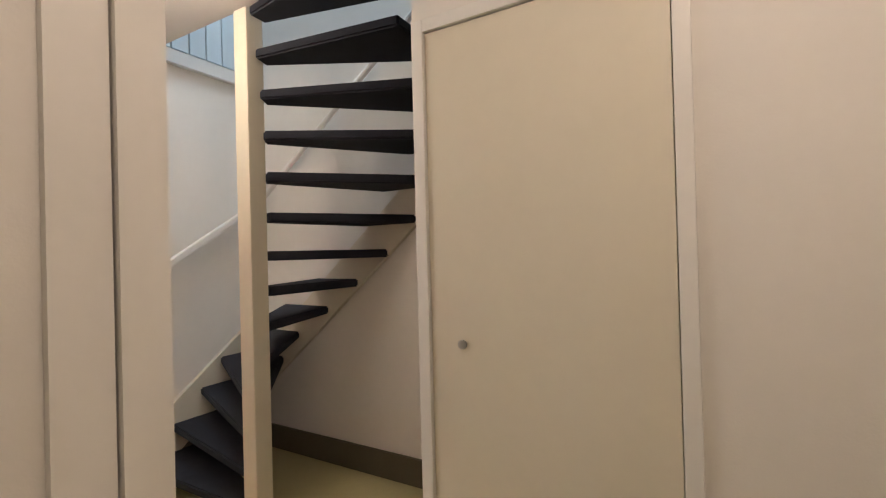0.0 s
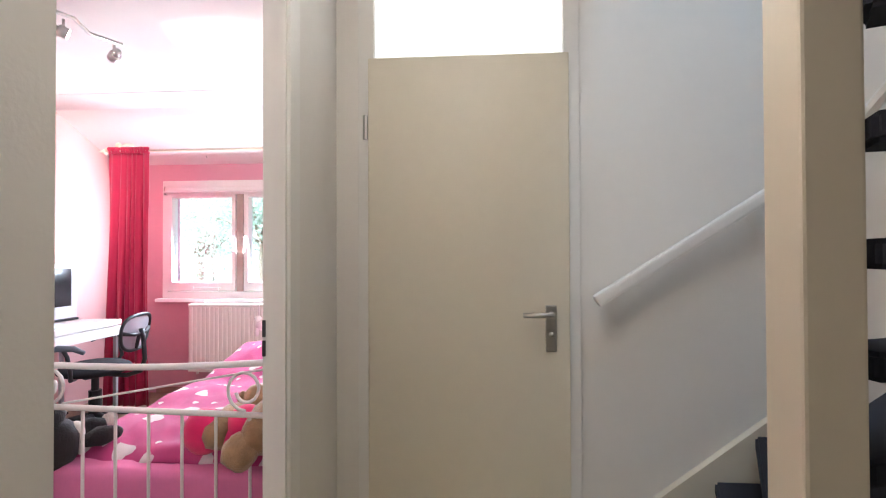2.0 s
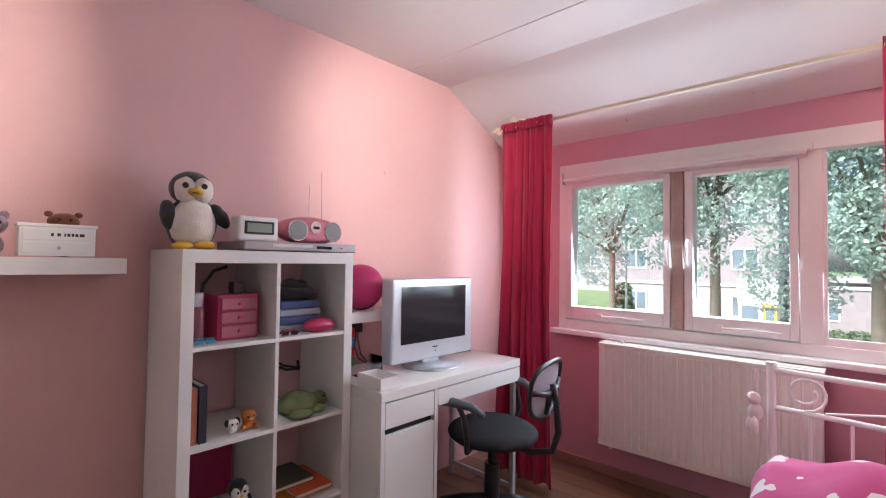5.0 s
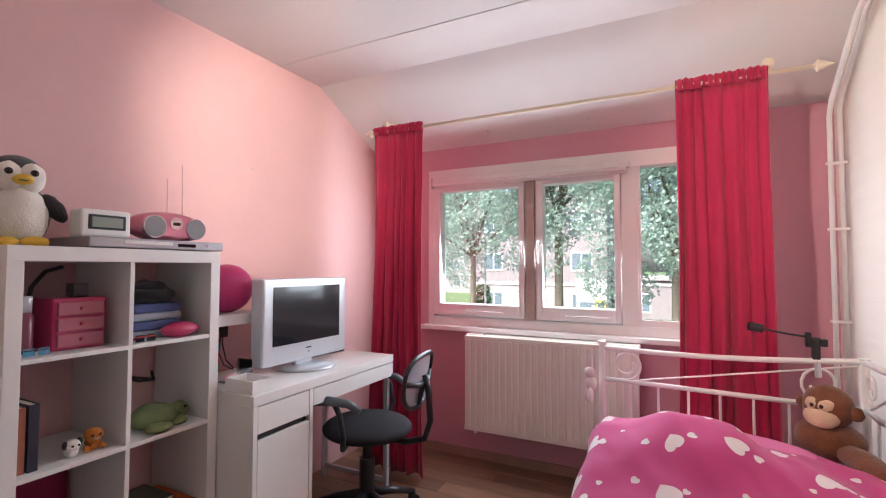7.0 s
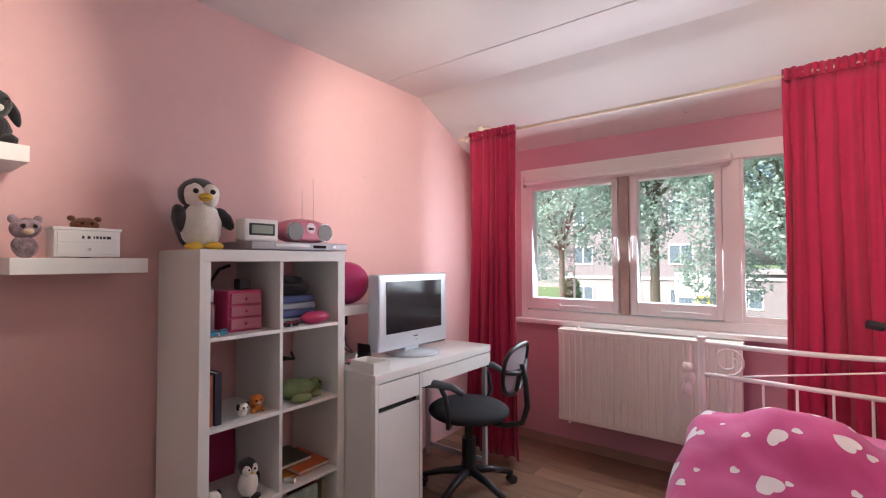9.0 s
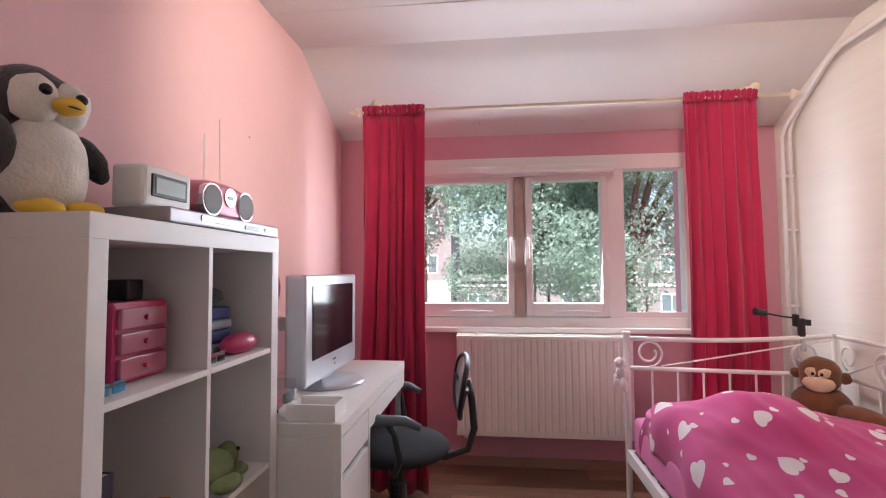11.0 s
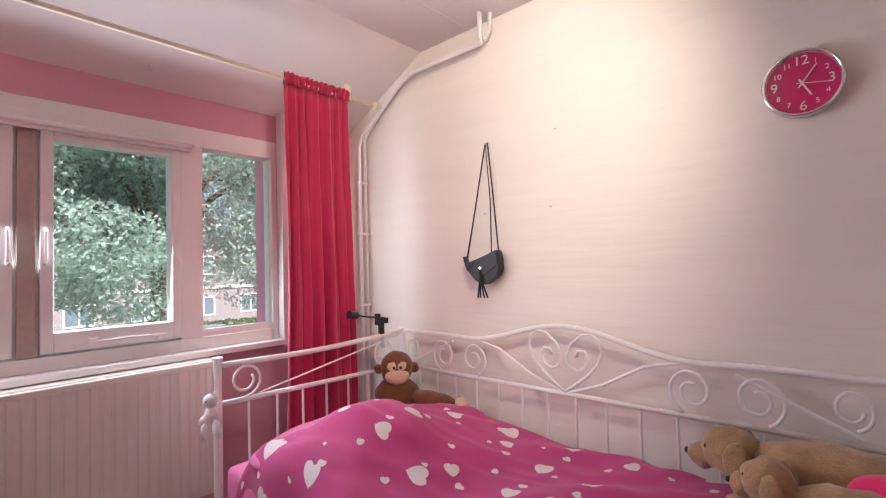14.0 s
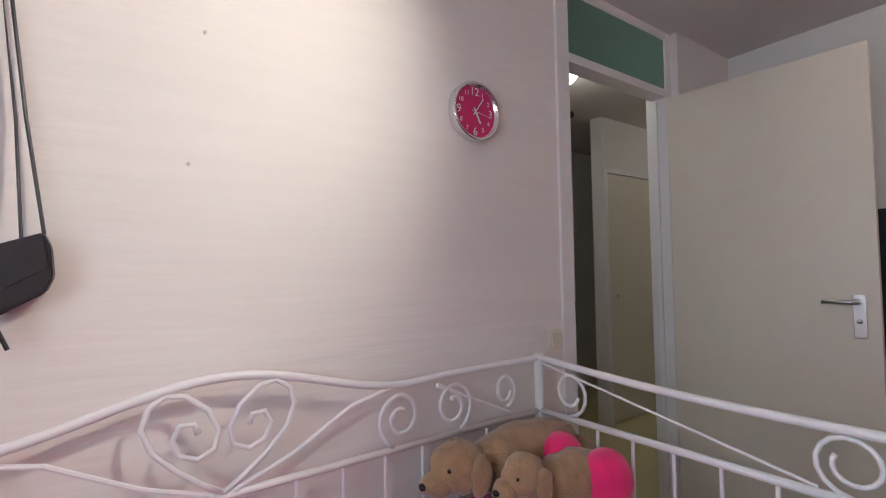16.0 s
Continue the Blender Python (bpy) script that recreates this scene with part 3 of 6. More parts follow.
def curtain(xa, xb, y, z0, z1, folds, label):
    c = empty("curtain", label, "curtain", group="curtains at the window")
    n, rows = folds * 14, 24
    bm = bmesh.new()
    grid = []
    for j in range(rows + 1):
        s = j / rows
        z = z1 + (z0 - z1) * s
        row = []
        for i in range(n + 1):
            u = i / n
            spread = 1 + 0.14 * s - 0.06 * math.sin(math.pi * s)
            x = (xa + xb) / 2 + (u - 0.5) * (xb - xa) * spread
            u2 = u + 0.05 * math.sin(u * 9.0 + xa * 5) + 0.02 * noise.noise((u * 7, s * 1.2, xa * 3))
            amp = (0.005 + 0.019 * min(1, s * 2.0)) * (0.6 + 0.7 * noise.noise((u * 5, 0.3, xa)) ** 2 + 0.4)
            ph = 2 * math.pi * folds * u2 + 2.6 * noise.noise((u * 3, s * 1.1, xa))
            row.append(bm.verts.new((x + 0.010 * math.cos(ph) * min(1, s * 3), y + amp * (math.sin(ph) + 0.35 * math.sin(2.3 * ph + 4 * s)) + 0.006 * noise.noise((u * 20, s * 9, 2)), z)))
        grid.append(row)
    for a, b in zip(grid, grid[1:]):
        for i in range(n):
            bm.faces.new((a[i], a[i + 1], b[i + 1], b[i]))
    ob = part("cloth", bm, M_CURTAIN, c, smooth=True)
    so = ob.modifiers.new("thick", "SOLIDIFY")
    so.thickness = 0.003
    bm = bmesh.new()
    grid = []
    for j in range(7):
        z = z1 + 0.04 - j * 0.009
        row = []
        for i in range(n * 2 + 1):
            u = i / (n * 2)
            row.append(bm.verts.new((xa + (xb - xa) * u, y - 0.012 - 0.004 * math.sin(j * 0.9) + 0.016 * noise.noise((u * 34, j * 0.25, xa)) + 0.006 * math.sin(u * folds * 15), z + 0.004 * noise.noise((u * 30, xa, 0)))))
        grid.append(row)
    for a, b in zip(grid, grid[1:]):
        for i in range(n * 2):
            bm.faces.new((a[i], a[i + 1], b[i + 1], b[i]))
    ob = part("heading", bm, M_CURTAIN, c, smooth=True)
    so = ob.modifiers.new("thick", "SOLIDIFY")
    so.thickness = 0.003
    return c


RODY, RODZ = 4.43, 2.135
curtain(-2.21, -1.85, RODY, 0.03, RODZ, 6, "crimson gathered curtain hanging beside the desk")
curtain(-0.46, -0.09, RODY, 0.03, RODZ, 6, "crimson gathered curtain hanging behind the daybed")
M_ROD = mat("cream_wood_rod", (0.74, 0.64, 0.50), 0.45, var=0.06)
rod = empty("curtain_rod", "cream wooden curtain rod with pointed finials", "curtain rod")
part("pole", T(([(-2.22, RODY, RODZ + 0.01), (0.07, RODY, RODZ + 0.01)], 0.011)), M_ROD, rod, smooth=True)
for x, s in ((-2.22, -1), (0.07, 1)):
    bm = lathe(bmesh.new(), [(0.008, 0), (0.012, 0.01), (0.026, 0.016), (0.024, 0.022), (0.002, 0.075)], n=14)
    part("finial", xf(bm, pose(x, RODY, RODZ + 0.01, 0, 90 * s, 0)), M_ROD, rod)
for x in (-2.14, -0.085):
    bm = T(([(x, RODY, RODZ + 0.01), (x, RODY + 0.03, RODZ + 0.05), (x, RODY + 0.10, RODZ + 0.09), (x, RODY + 0.19, RODZ + 0.105)], 0.012))
    blob(bm, (x, RODY + 0.02, RODZ + 0.06), (0.026, 0.026, 0.03), sub=2)
    part("bracket", bm, M_ROD, rod)


def radiator():
    r = empty("radiator", "cream ribbed panel radiator on the wall under the window", "radiator")
    x0, x1, y0, z0, z1 = -1.70, -0.66, 4.72, 0.235, 0.84
    bm = bmesh.new()
    n = 26
    w = (x1 - x0) / n
    pts = [(x0, y0 + 0.006)]
    for i in range(n):
        a = x0 + i * w
        pts += [(a + w * 0.12, y0 + 0.006), (a + w * 0.28, y0), (a + w * 0.84, y0), (a + w, y0 + 0.006)]
    pts.append((x1, y0 + 0.0061))
    back = [(x1, y0 + 0.03), (x0, y0 + 0.03)]
    prism(bm, pts + back, z0 + 0.03, z1 - 0.03)
    part("panel", bm, M_RAD, r)
    for za, zb in ((z1 - 0.03, z1 - 0.004), (z0, z0 + 0.03)):
        part("edge", B((x0 - 0.004, x1 + 0.004, y0 + 0.004, y0 + 0.034, za, zb), bevel=0.004), M_RAD, r)
    part("top_grille", B((x0 - 0.004, x1 + 0.004, y0 + 0.035, NY - 0.04, z1 - 0.02, z1), bevel=0.003), M_RAD, r)
    part("side_cover", B((x0 - 0.004, x0, y0 + 0.035, NY - 0.04, z0, z1 - 0.02)), M_RAD, r)
    for xb in (x0 + 0.15, x1 - 0.18):
        part("wall_bracket", B((xb, xb + 0.03, NY - 0.04, NY - 0.001, 0.3, 0.75)), M_RAD, r)
    part("valve", T(([(x0 + 0.05, y0 + 0.06, z0), (x0 + 0.05, y0 + 0.06, z0 - 0.03)], 0.012)), M_METALW, r)
    part("bleed_cap", T(([(x0 + 0.12, y0 + 0.05, z1), (x0 + 0.12, y0 + 0.05, z1 + 0.02)], 0.01)), M_METALW, r)


radiator()

pipes = empty("heating_pipes", "two white heating pipes bent along the slope and down the corner", "pipes")
for k in (0, 1):
    x = 0.226 - 0.04 * k
    d = 0.03 * k
    part("pipe", T(([(x - 0.03, 3.71 + d, CEIL + 0.002), (x - 0.03, 3.71 + d, 2.345 - d), (x, 3.75, 2.33 - d), (x, 4.26 - d, 2.33 - d), (x, 4.34 - d, 2.305 - d), (x, 4.66, 2.08 - d), (x, 4.70, 2.02 - d), (x, 4.705, 0.0)], 0.011), n=10), M_METALW, pipes, smooth=True)
for z in (1.76, 1.02, 1.45):
    part("pipe_clip", B((0.17, 0.249, 4.69, 4.72, z, z + 0.012), bevel=0.003), M_METALW, pipes)


# daybed
def daybed():
    b = empty("daybed", "white enamelled metal daybed with scrolled heart back", "bed")
    XL, XR, YS, YN = -0.80, 0.185, 2.335, 4.35
    PH, RH, LH = 0.905, 0.903, 0.735
    for x, y, r in ((XL, YS, 0.02), (XL, YN, 0.016), (XR, YS, 0.016), (XR, YN, 0.016)):
        bm = T(([(x, y, 0), (x, y, PH)], r), ([(x, y, PH - 0.004), (x, y, PH + 0.012)], r + 0.004), n=14)
        part("post", bm, M_METALW, b)
    for x in (XL, XR):
        part("side_rail", B((x - 0.012, x + 0.012, YS, YN, 0.27, 0.33), bevel=0.003), M_METALW, b)
    for y in (YS, YN):
        part("end_rail", B((XL, XR, y - 0.012, y + 0.012, 0.28, 0.32), bevel=0.003), M_METALW, b)
    part("slat_base", B(*[(XL + 0.012, XR - 0.012, YS + 0.06 + i * 0.125, YS + 0.11 + i * 0.125, 0.30, 0.315) for i in range(15)]), M_METALW, b)
    # back
    ym = 3.385

    def top(y):
        u = abs(y - ym) / 0.47
        return RH + (0.085 * (0.5 + 0.5 * math.cos(math.pi * u)) if u < 1 else 0.0) - 0.006 * math.exp(-((u - 1.05) / 0.2) ** 2)
    n = 60
    part("top_rail", T(([(XR, YS + (YN - YS) * i / n, top(YS + (YN - YS) * i / n)) for i in range(n + 1)], 0.011), n=10), M_METALW, b, smooth=True)
    part("lower_rail", T(([(XR, YS, LH - 0.02), (XR, YN, LH - 0.02)], 0.010), n=10), M_METALW, b, smooth=True)
    for i in range(1, 16):
        y = YS + (YN - YS) * i / 16
        part("spindle", T(([(XR, y, 0.32), (XR, y, LH - 0.02)], 0.0055)), M_METALW, b)
    sc = lambda cy, cz, r, a0, a1, turn=0.55: ([*arc((XR - 0.004, cy, cz), r, a0, a1, 22, (0, 1, 0), (0, 0, 1), turn)], 0.0058)
    L0 = LH - 0.02
    for s in (-1, 1):
        lobe = [(XR - 0.004, ym + s * yy, zz) for yy, zz in ((0.0, L0 + 0.01), (0.045, L0 + 0.04), (0.10, L0 + 0.085), (0.145, L0 + 0.135), (0.162, L0 + 0.185), (0.15, L0 + 0.228), (0.118, L0 + 0.25), (0.08, L0 + 0.243),
                                                         (0.035, L0 + 0.205), (0.012, L0 + 0.155), (0.02, L0 + 0.115), (0.055, L0 + 0.098), (0.092, L0 + 0.115), (0.105, L0 + 0.15), (0.09, L0 + 0.18), (0.062, L0 + 0.178), (0.055, L0 + 0.155))]
        part("heart_scroll", T((lobe, 0.0065)), M_METALW, b, smooth=True)
        part("strut", T(([(XR - 0.002, ym + s * 0.02, L0 + 0.008), (XR - 0.002, ym + s * 0.16, L0 + 0.06), (XR - 0.002, ym + s * 0.32, L0 + 0.15), (XR - 0.002, ym + s * 0.44, L0 + 0.178)], 0.0062)), M_METALW, b)
        for c0, flip in ((0.47, 1), (0.66, -1)):
            spiral = [(XR - 0.004, ym + s * (c0 + flip * 0.075 * math.cos(radians(a)) * (1 - 0.72 * k / 26)), L0 + 0.088 + 0.082 * math.sin(radians(a)) * (1 - 0.72 * k / 26)) for k, a in ((k, -110 - 21 * k) for k in range(27))]
            part("scroll", T((spiral, 0.006)), M_METALW, b, smooth=True)
        part("strut", T(([(XR - 0.002, ym + s * 0.60, L0 + 0.16), (XR - 0.002, ym + s * 0.90, L0 + 0.02)], 0.0058)), M_METALW, b)
        spiral = [(XR - 0.004, ym + s * (0.88 + 0.05 * math.cos(radians(a)) * (1 - 0.5 * k / 18)), L0 + 0.10 + 0.06 * math.sin(radians(a)) * (1 - 0.5 * k / 18)) for k, a in ((k, -80 + 24 * k) for k in range(19))]
        part("scroll", T((spiral, 0.0055)), M_METALW, b, smooth=True)
    # ends
    for y, s in ((YS, 1), (YN, -1)):
        W = XR - XL

        def ez(u):
            return PH - 0.02 - 0.016 * math.sin(math.pi * u) + 0.02 * u
        part("end_top_rail", T(([(XL + W * i / 20, y, ez(i / 20)) for i in range(21)], 0.012), n=10), M_METALW, b, smooth=True)
        part("end_lower_rail", T(([(XL, y, LH), (XR, y, LH - 0.02)], 0.011), n=10), M_METALW, b, smooth=True)
        for i in range(1, 8):
            x = XL + W * i / 8
            part("spindle", T(([(x, y, 0.31), (x, y, LH - 0.01)], 0.0055)), M_METALW, b)
        part("strut", T(([(XL + 0.17, y, LH + 0.01), (XR - 0.25, y, PH - 0.06), (XR - 0.02, y, PH - 0.02)], 0.004)), M_METALW, b)
        sp = [(XL + 0.11 + 0.07 * math.cos(radians(a)) * (1 - 0.55 * k / 20), y, LH + 0.075 + 0.07 * math.sin(radians(a)) * (1 - 0.55 * k / 20)) for k, a in ((k, -90 + 24 * k) for k in range(21))]
        part("scroll", T((sp, 0.0058)), M_METALW, b, smooth=True)
        sp = [(XR - 0.14 - 0.07 * math.cos(radians(a)) * (1 - 0.5 * k / 18), y, LH + 0.07 + 0.075 * math.sin(radians(a)) * (1 - 0.5 * k / 18)) for k, a in ((k, -90 + 24 * k) for k in range(19))]
        part("scroll", T((sp, 0.0058)), M_METALW, b, smooth=True)
    return b


daybed()


def heart_fabric():
    m = mat("heart_duvet_fabric", (0.50, 0.045, 0.20), 0.85, var=0.07, scale=8, bump=0.25, bscale=350, sheen=0.15)
    N, L = m.node_tree.nodes, m.node_tree.links
    b = N["Principled BSDF"]
    base = b.inputs["Base Color"].links[0].from_socket
    tc = N.new("ShaderNodeTexCoord")
    mask = None

    def math_(op, a, c=None, d=None):
        q = N.new("ShaderNodeMath")
        q.operation = op
        for i, v in enumerate((a, c, d)):
            if v is None:
                continue
            if isinstance(v, (int, float)):
                q.inputs[i].default_value = v
            else:
                L.new(v, q.inputs[i])
        return q.outputs[0]
    for scale, size, off in ((4.6, 0.165, (0.0, 0.0, 0)), (6.6, 0.085, (3.3, 1.7, 0))):
        mp = N.new("ShaderNodeMapping")
        mp.inputs["Location"].default_value = off
        mp.inputs["Scale"].default_value = (scale, scale, 0)
        L.new(tc.outputs["UV"], mp.inputs["Vector"])
        vo = N.new("ShaderNodeTexVoronoi")
        vo.voronoi_dimensions = "2D"
        vo.inputs["Scale"].default_value = 1.0
        vo.inputs["Randomness"].default_value = 0.55
        L.new(mp.outputs[0], vo.inputs["Vector"])
        sub = N.new("ShaderNodeVectorMath")
        sub.operation = "SUBTRACT"
        L.new(mp.outputs[0], sub.inputs[0])
        L.new(vo.outputs["Position"], sub.inputs[1])
        wn2 = N.new("ShaderNodeSeparateColor")
        L.new(vo.outputs["Color"], wn2.inputs[0])
        ro = N.new("ShaderNodeVectorRotate")
        ro.rotation_type = "Z_AXIS"
        L.new(sub.outputs[0], ro.inputs["Vector"])
        L.new(math_("MULTIPLY_ADD", wn2.outputs[0], 2.4, -1.2 + 1.57), ro.inputs["Angle"])
        k = math_("MULTIPLY_ADD", wn2.outputs[1], size * 0.6, size * 0.55)
        dv = N.new("ShaderNodeVectorMath")
        dv.operation = "SCALE"
        L.new(ro.outputs[0], dv.inputs[0])
        L.new(math_("DIVIDE", 1.0, k), dv.inputs["Scale"])
        sx = N.new("ShaderNodeSeparateXYZ")
        L.new(dv.outputs[0], sx.inputs[0])
        x2 = math_("MULTIPLY", sx.outputs[0], sx.outputs[0])
        y2 = math_("MULTIPLY", sx.outputs[1], sx.outputs[1])
        y3 = math_("MULTIPLY", y2, sx.outputs[1])
        s = math_("SUBTRACT", math_("ADD", x2, y2), 1.0)
        s3 = math_("MULTIPLY", math_("MULTIPLY", s, s), s)
        inside = math_("LESS_THAN", math_("SUBTRACT", s3, math_("MULTIPLY", x2, y3)), 0.0)
        mask = inside if mask is None else math_("MAXIMUM", mask, inside)
    mx = N.new("ShaderNodeMix")
    mx.data_type = "RGBA"
    L.new(mask, mx.inputs["Factor"])
    L.new(base, mx.inputs[6])
    mx.inputs[7].default_value = (0.74, 0.66, 0.68, 1)
    L.new(mx.outputs[2], b.inputs["Base Color"])
    return m


M_HEARTS = heart_fabric()
mt = empty("mattress", "single mattress in a pink fitted sheet on the daybed", "mattress")
part("body", B((-0.785, 0.165, 2.36, 4.33, 0.318, 0.50), bevel=0.04, seg=4), M_MATTRESS, mt, smooth=True)


def duvet():
    d = empty("duvet", "magenta duvet with white hearts, rumpled and heaped over the pillow", "duvet")
    bm = bmesh.new()
    nx, ny = 90, 150
    x0, x1, y0, y1 = -0.86, 0.16, 2.42, 4.22
    grid = []
    for j in range(ny + 1):
        v = j / ny
        y = y0 + (y1 - y0) * v
        row = []
        for i in range(nx + 1):
            u = i / nx
            x = x0 + (x1 - x0) * u
            p = Vector((x, y, 0))
            heap = 0.18 * math.exp(-((y - 3.87) / 0.27) ** 2) * (0.12 + 0.88 * math.exp(-((x + 0.42) / 0.36) ** 2))
            z = 0.545 + heap + 0.03 * noise.noise(p * 3.1) + 0.016 * noise.noise(p * 7 + Vector((3, 1, 2)))
            crease = abs(noise.noise(Vector((x * 5 + y * 2.2, y * 2.0 - x, 5.0))))
            z += 0.034 * (0.32 - crease) * (0.6 + 0.8 * abs(noise.noise(p * 1.7)))
            z += 0.010 * (0.3 - abs(noise.noise(Vector((x * 11 + y * 4, y * 3.5 - x * 2, 9.0)))))
            z += 0.006 * math.sin((x * 0.8 + y * 0.5) * 38 + 5 * noise.noise(p * 3)) * (0.5 + noise.noise(p * 2.5))
            if u < 0.12:
                k = (0.12 - u) / 0.12
                drop = 0.19 * k ** 1.5
                z -= drop
                x = x + 0.075 * k - 0.03 * math.sin(k * math.pi) + 0.014 * math.sin(y * 17 + 3 * noise.noise((0, y * 3, 0))) * k
            e = min(v, 1 - v)
            if e < 0.05:
                z -= 0.05 * ((0.05 - e) / 0.05) ** 2
            if u > 0.95:
                z -= 0.05 * ((u - 0.95) / 0.05) ** 2
            row.append(bm.verts.new((x, y, z)))
        grid.append(row)
    for a, b in zip(grid, grid[1:]):
        for i in range(nx):
            bm.faces.new((a[i], a[i + 1], b[i + 1], b[i]))
    uv = bm.loops.layers.uv.new("UVMap")
    run = {}
    for row in grid:
        q = 0.0
        for i in range(nx, -1, -1):
            if i < nx:
                q -= (row[i].co - row[i + 1].co).length
            run[row[i]] = (x1 + q, row[i].co.y)
    for f in bm.faces:
        for lp in f.loops:
            lp[uv].uv = run[lp.vert]
    ob = part("cover", bm, M_HEARTS, d, smooth=True)
    so = ob.modifiers.new("thick", "SOLIDIFY")
    so.thickness, so.offset = 0.03, -1


duvet()


def office_chair():
    c = empty("office_chair", "black swivel office chair with a mesh back beside the desk", "chair", (-1.905, 3.95, 0))
    c.rotation_euler[2] = radians(-28)
    for k in range(5):
        a = radians(72 * k + 14)
        bm = bmesh.new()
        tube(bm, [(0.03 * math.cos(a), 0.03 * math.sin(a), 0.12), (0.15 * math.cos(a), 0.15 * math.sin(a), 0.10), (0.27 * math.cos(a), 0.27 * math.sin(a), 0.065)], 0.024, 8, taper=lambda s: 1 - 0.35 * s)
        leg = part("leg", bm, M_BLACK, c, smooth=True)
        cx, cy = 0.27 * math.cos(a), 0.27 * math.sin(a)
        bm = bmesh.new()
        for o in (-0.014, 0.014):
            ox, oy = -math.sin(a) * o, math.cos(a) * o
            tube(bm, [(cx + ox - math.sin(a) * -0.008, cy + oy + math.cos(a) * -0.008, 0.026), (cx + ox + -math.sin(a) * 0.008, cy + oy + math.cos(a) * 0.008, 0.026)], 0.026, 14)
        part("castor", bm, M_BLACK, leg)
    part("gas_column", T(([(0, 0, 0.10), (0, 0, 0.30)], 0.040), ([(0, 0, 0.30), (0, 0, 0.42)], 0.024), n=14), M_BLACK, c)
    bm = bmesh.new()
    blob(bm, (0, 0, 0.455), (0.235, 0.225, 0.058), sub=4)
    for v in bm.verts:
        v.co.z = max(v.co.z, 0.43)
    part("seat", bm, M_BLACKFAB, c, smooth=True)
    part("seat_plate", B((-0.1, 0.1, -0.1, 0.1, 0.405, 0.432), bevel=0.006), M_BLACK, c)
    # back on the +x +y side
    bk = part("back_post", T(([(0.08, 0.06, 0.41), (0.17, 0.13, 0.40), (0.25, 0.19, 0.43), (0.275, 0.205, 0.52), (0.265, 0.20, 0.66), (0.25, 0.19, 0.74)], 0.016), n=10), M_BLACK, c, smooth=True)
    m = pose(0.235, 0.178, 0.715, 0, 0, 37) @ pose(0, 0, 0, 0, 8, 0)
    ring = []
    for k in range(32):
        a = 2 * math.pi * k / 32
        yy = 0.175 * math.copysign(abs(math.cos(a)) ** 0.7, math.cos(a))
        zz = 0.13 * math.copysign(abs(math.sin(a)) ** 0.75, math.sin(a))
        ring.append((-0.7 * yy * yy, yy * (1 + 0.12 * zz / 0.175), zz))
    bm = bmesh.new()
    tube(bm, ring, 0.012, 8, closed=True)
    part("back_frame", xf(bm, m), M_BLACK, c, smooth=True)
    bm = T(([(-0.7 * 0.165 ** 2, -0.172, 0.01), (0.012, -0.07, -0.01), (0.014, 0.07, -0.01), (-0.7 * 0.165 ** 2, 0.172, 0.01)], 0.013),
           ([(0.01, 0, -0.01), (0.0, 0.0, -0.12)], 0.014))
    part("back_brace", xf(bm, m), M_BLACK, c, smooth=True)
    bm = bmesh.new()
    rings = []
    for s in (1.0, 0.66, 0.33):
        rings.append([bm.verts.new((-0.7 * (y * s) ** 2 - 0.002, y * s, z * s)) for _, y, z in ring])
    cv = bm.verts.new((-0.002, 0, 0))
    for a, b2 in zip(rings, rings[1:]):
        for j in range(32):
            bm.faces.new((a[j], a[(j + 1) % 32], b2[(j + 1) % 32], b2[j]))
    for j in range(32):
        bm.faces.new((rings[-1][j], rings[-1][(j + 1) % 32], cv))
    part("mesh_back", xf(bm, m), M_MESHFAB, c, "grey see-through mesh back", smooth=True)
    # arms
    for s in (-1, 1):
        r = pose(0, 0, 0, 0, 0, 37)
        pts = [(-0.02, s * 0.17, 0.425), (0.0, s * 0.25, 0.43), (0.02, s * 0.285, 0.50), (0.0, s * 0.285, 0.60), (-0.03, s * 0.28, 0.645)]
        pad = [(0.10, s * 0.275, 0.62), (0.04, s * 0.28, 0.65), (-0.06, s * 0.28, 0.655), (-0.15, s * 0.265, 0.64), (-0.19, s * 0.25, 0.615)]
        part("arm", xf(T((pts, 0.013), n=10), r), M_BLACK, c, smooth=True)
        bm = bmesh.new()
        tube(bm, pad, 0.02, 10, taper=lambda q: 0.75 + 0.35 * math.sin(math.pi * q))
        part("arm_pad", xf(bm, r), M_PAD, c, "grey armrest pad", smooth=True)


M_PAD = mat("grey_armrest", (0.10, 0.12, 0.14), 0.4)
M_MESHFAB = bpy.data.materials.new("mesh_fabric")
M_MESHFAB.use_nodes = True
_n, _l = M_MESHFAB.node_tree.nodes, M_MESHFAB.node_tree.links
_t = _n.new("ShaderNodeBsdfTransparent")
_x = _n.new("ShaderNodeMixShader")
_x.inputs[0].default_value = 0.6
_n["Principled BSDF"].inputs["Base Color"].default_value = (0.42, 0.45, 0.50, 1)
_n["Principled BSDF"].inputs["Roughness"].default_value = 0.8
_l.new(_t.outputs[0], _x.inputs[1])
_l.new(_n["Principled BSDF"].outputs[0], _x.inputs[2])
_l.new(_x.outputs[0], _n["Material Output"].inputs[0])
office_chair()


# wall shelves on the pink wall
def wall_shelf(x1, y0, y1, z, t, label):
    s = empty("wall_shelf", label, "shelf")
    part("board", B((WX + 0.001, x1, y0, y1, z - t, z), bevel=0.002), M_WHITE, s)


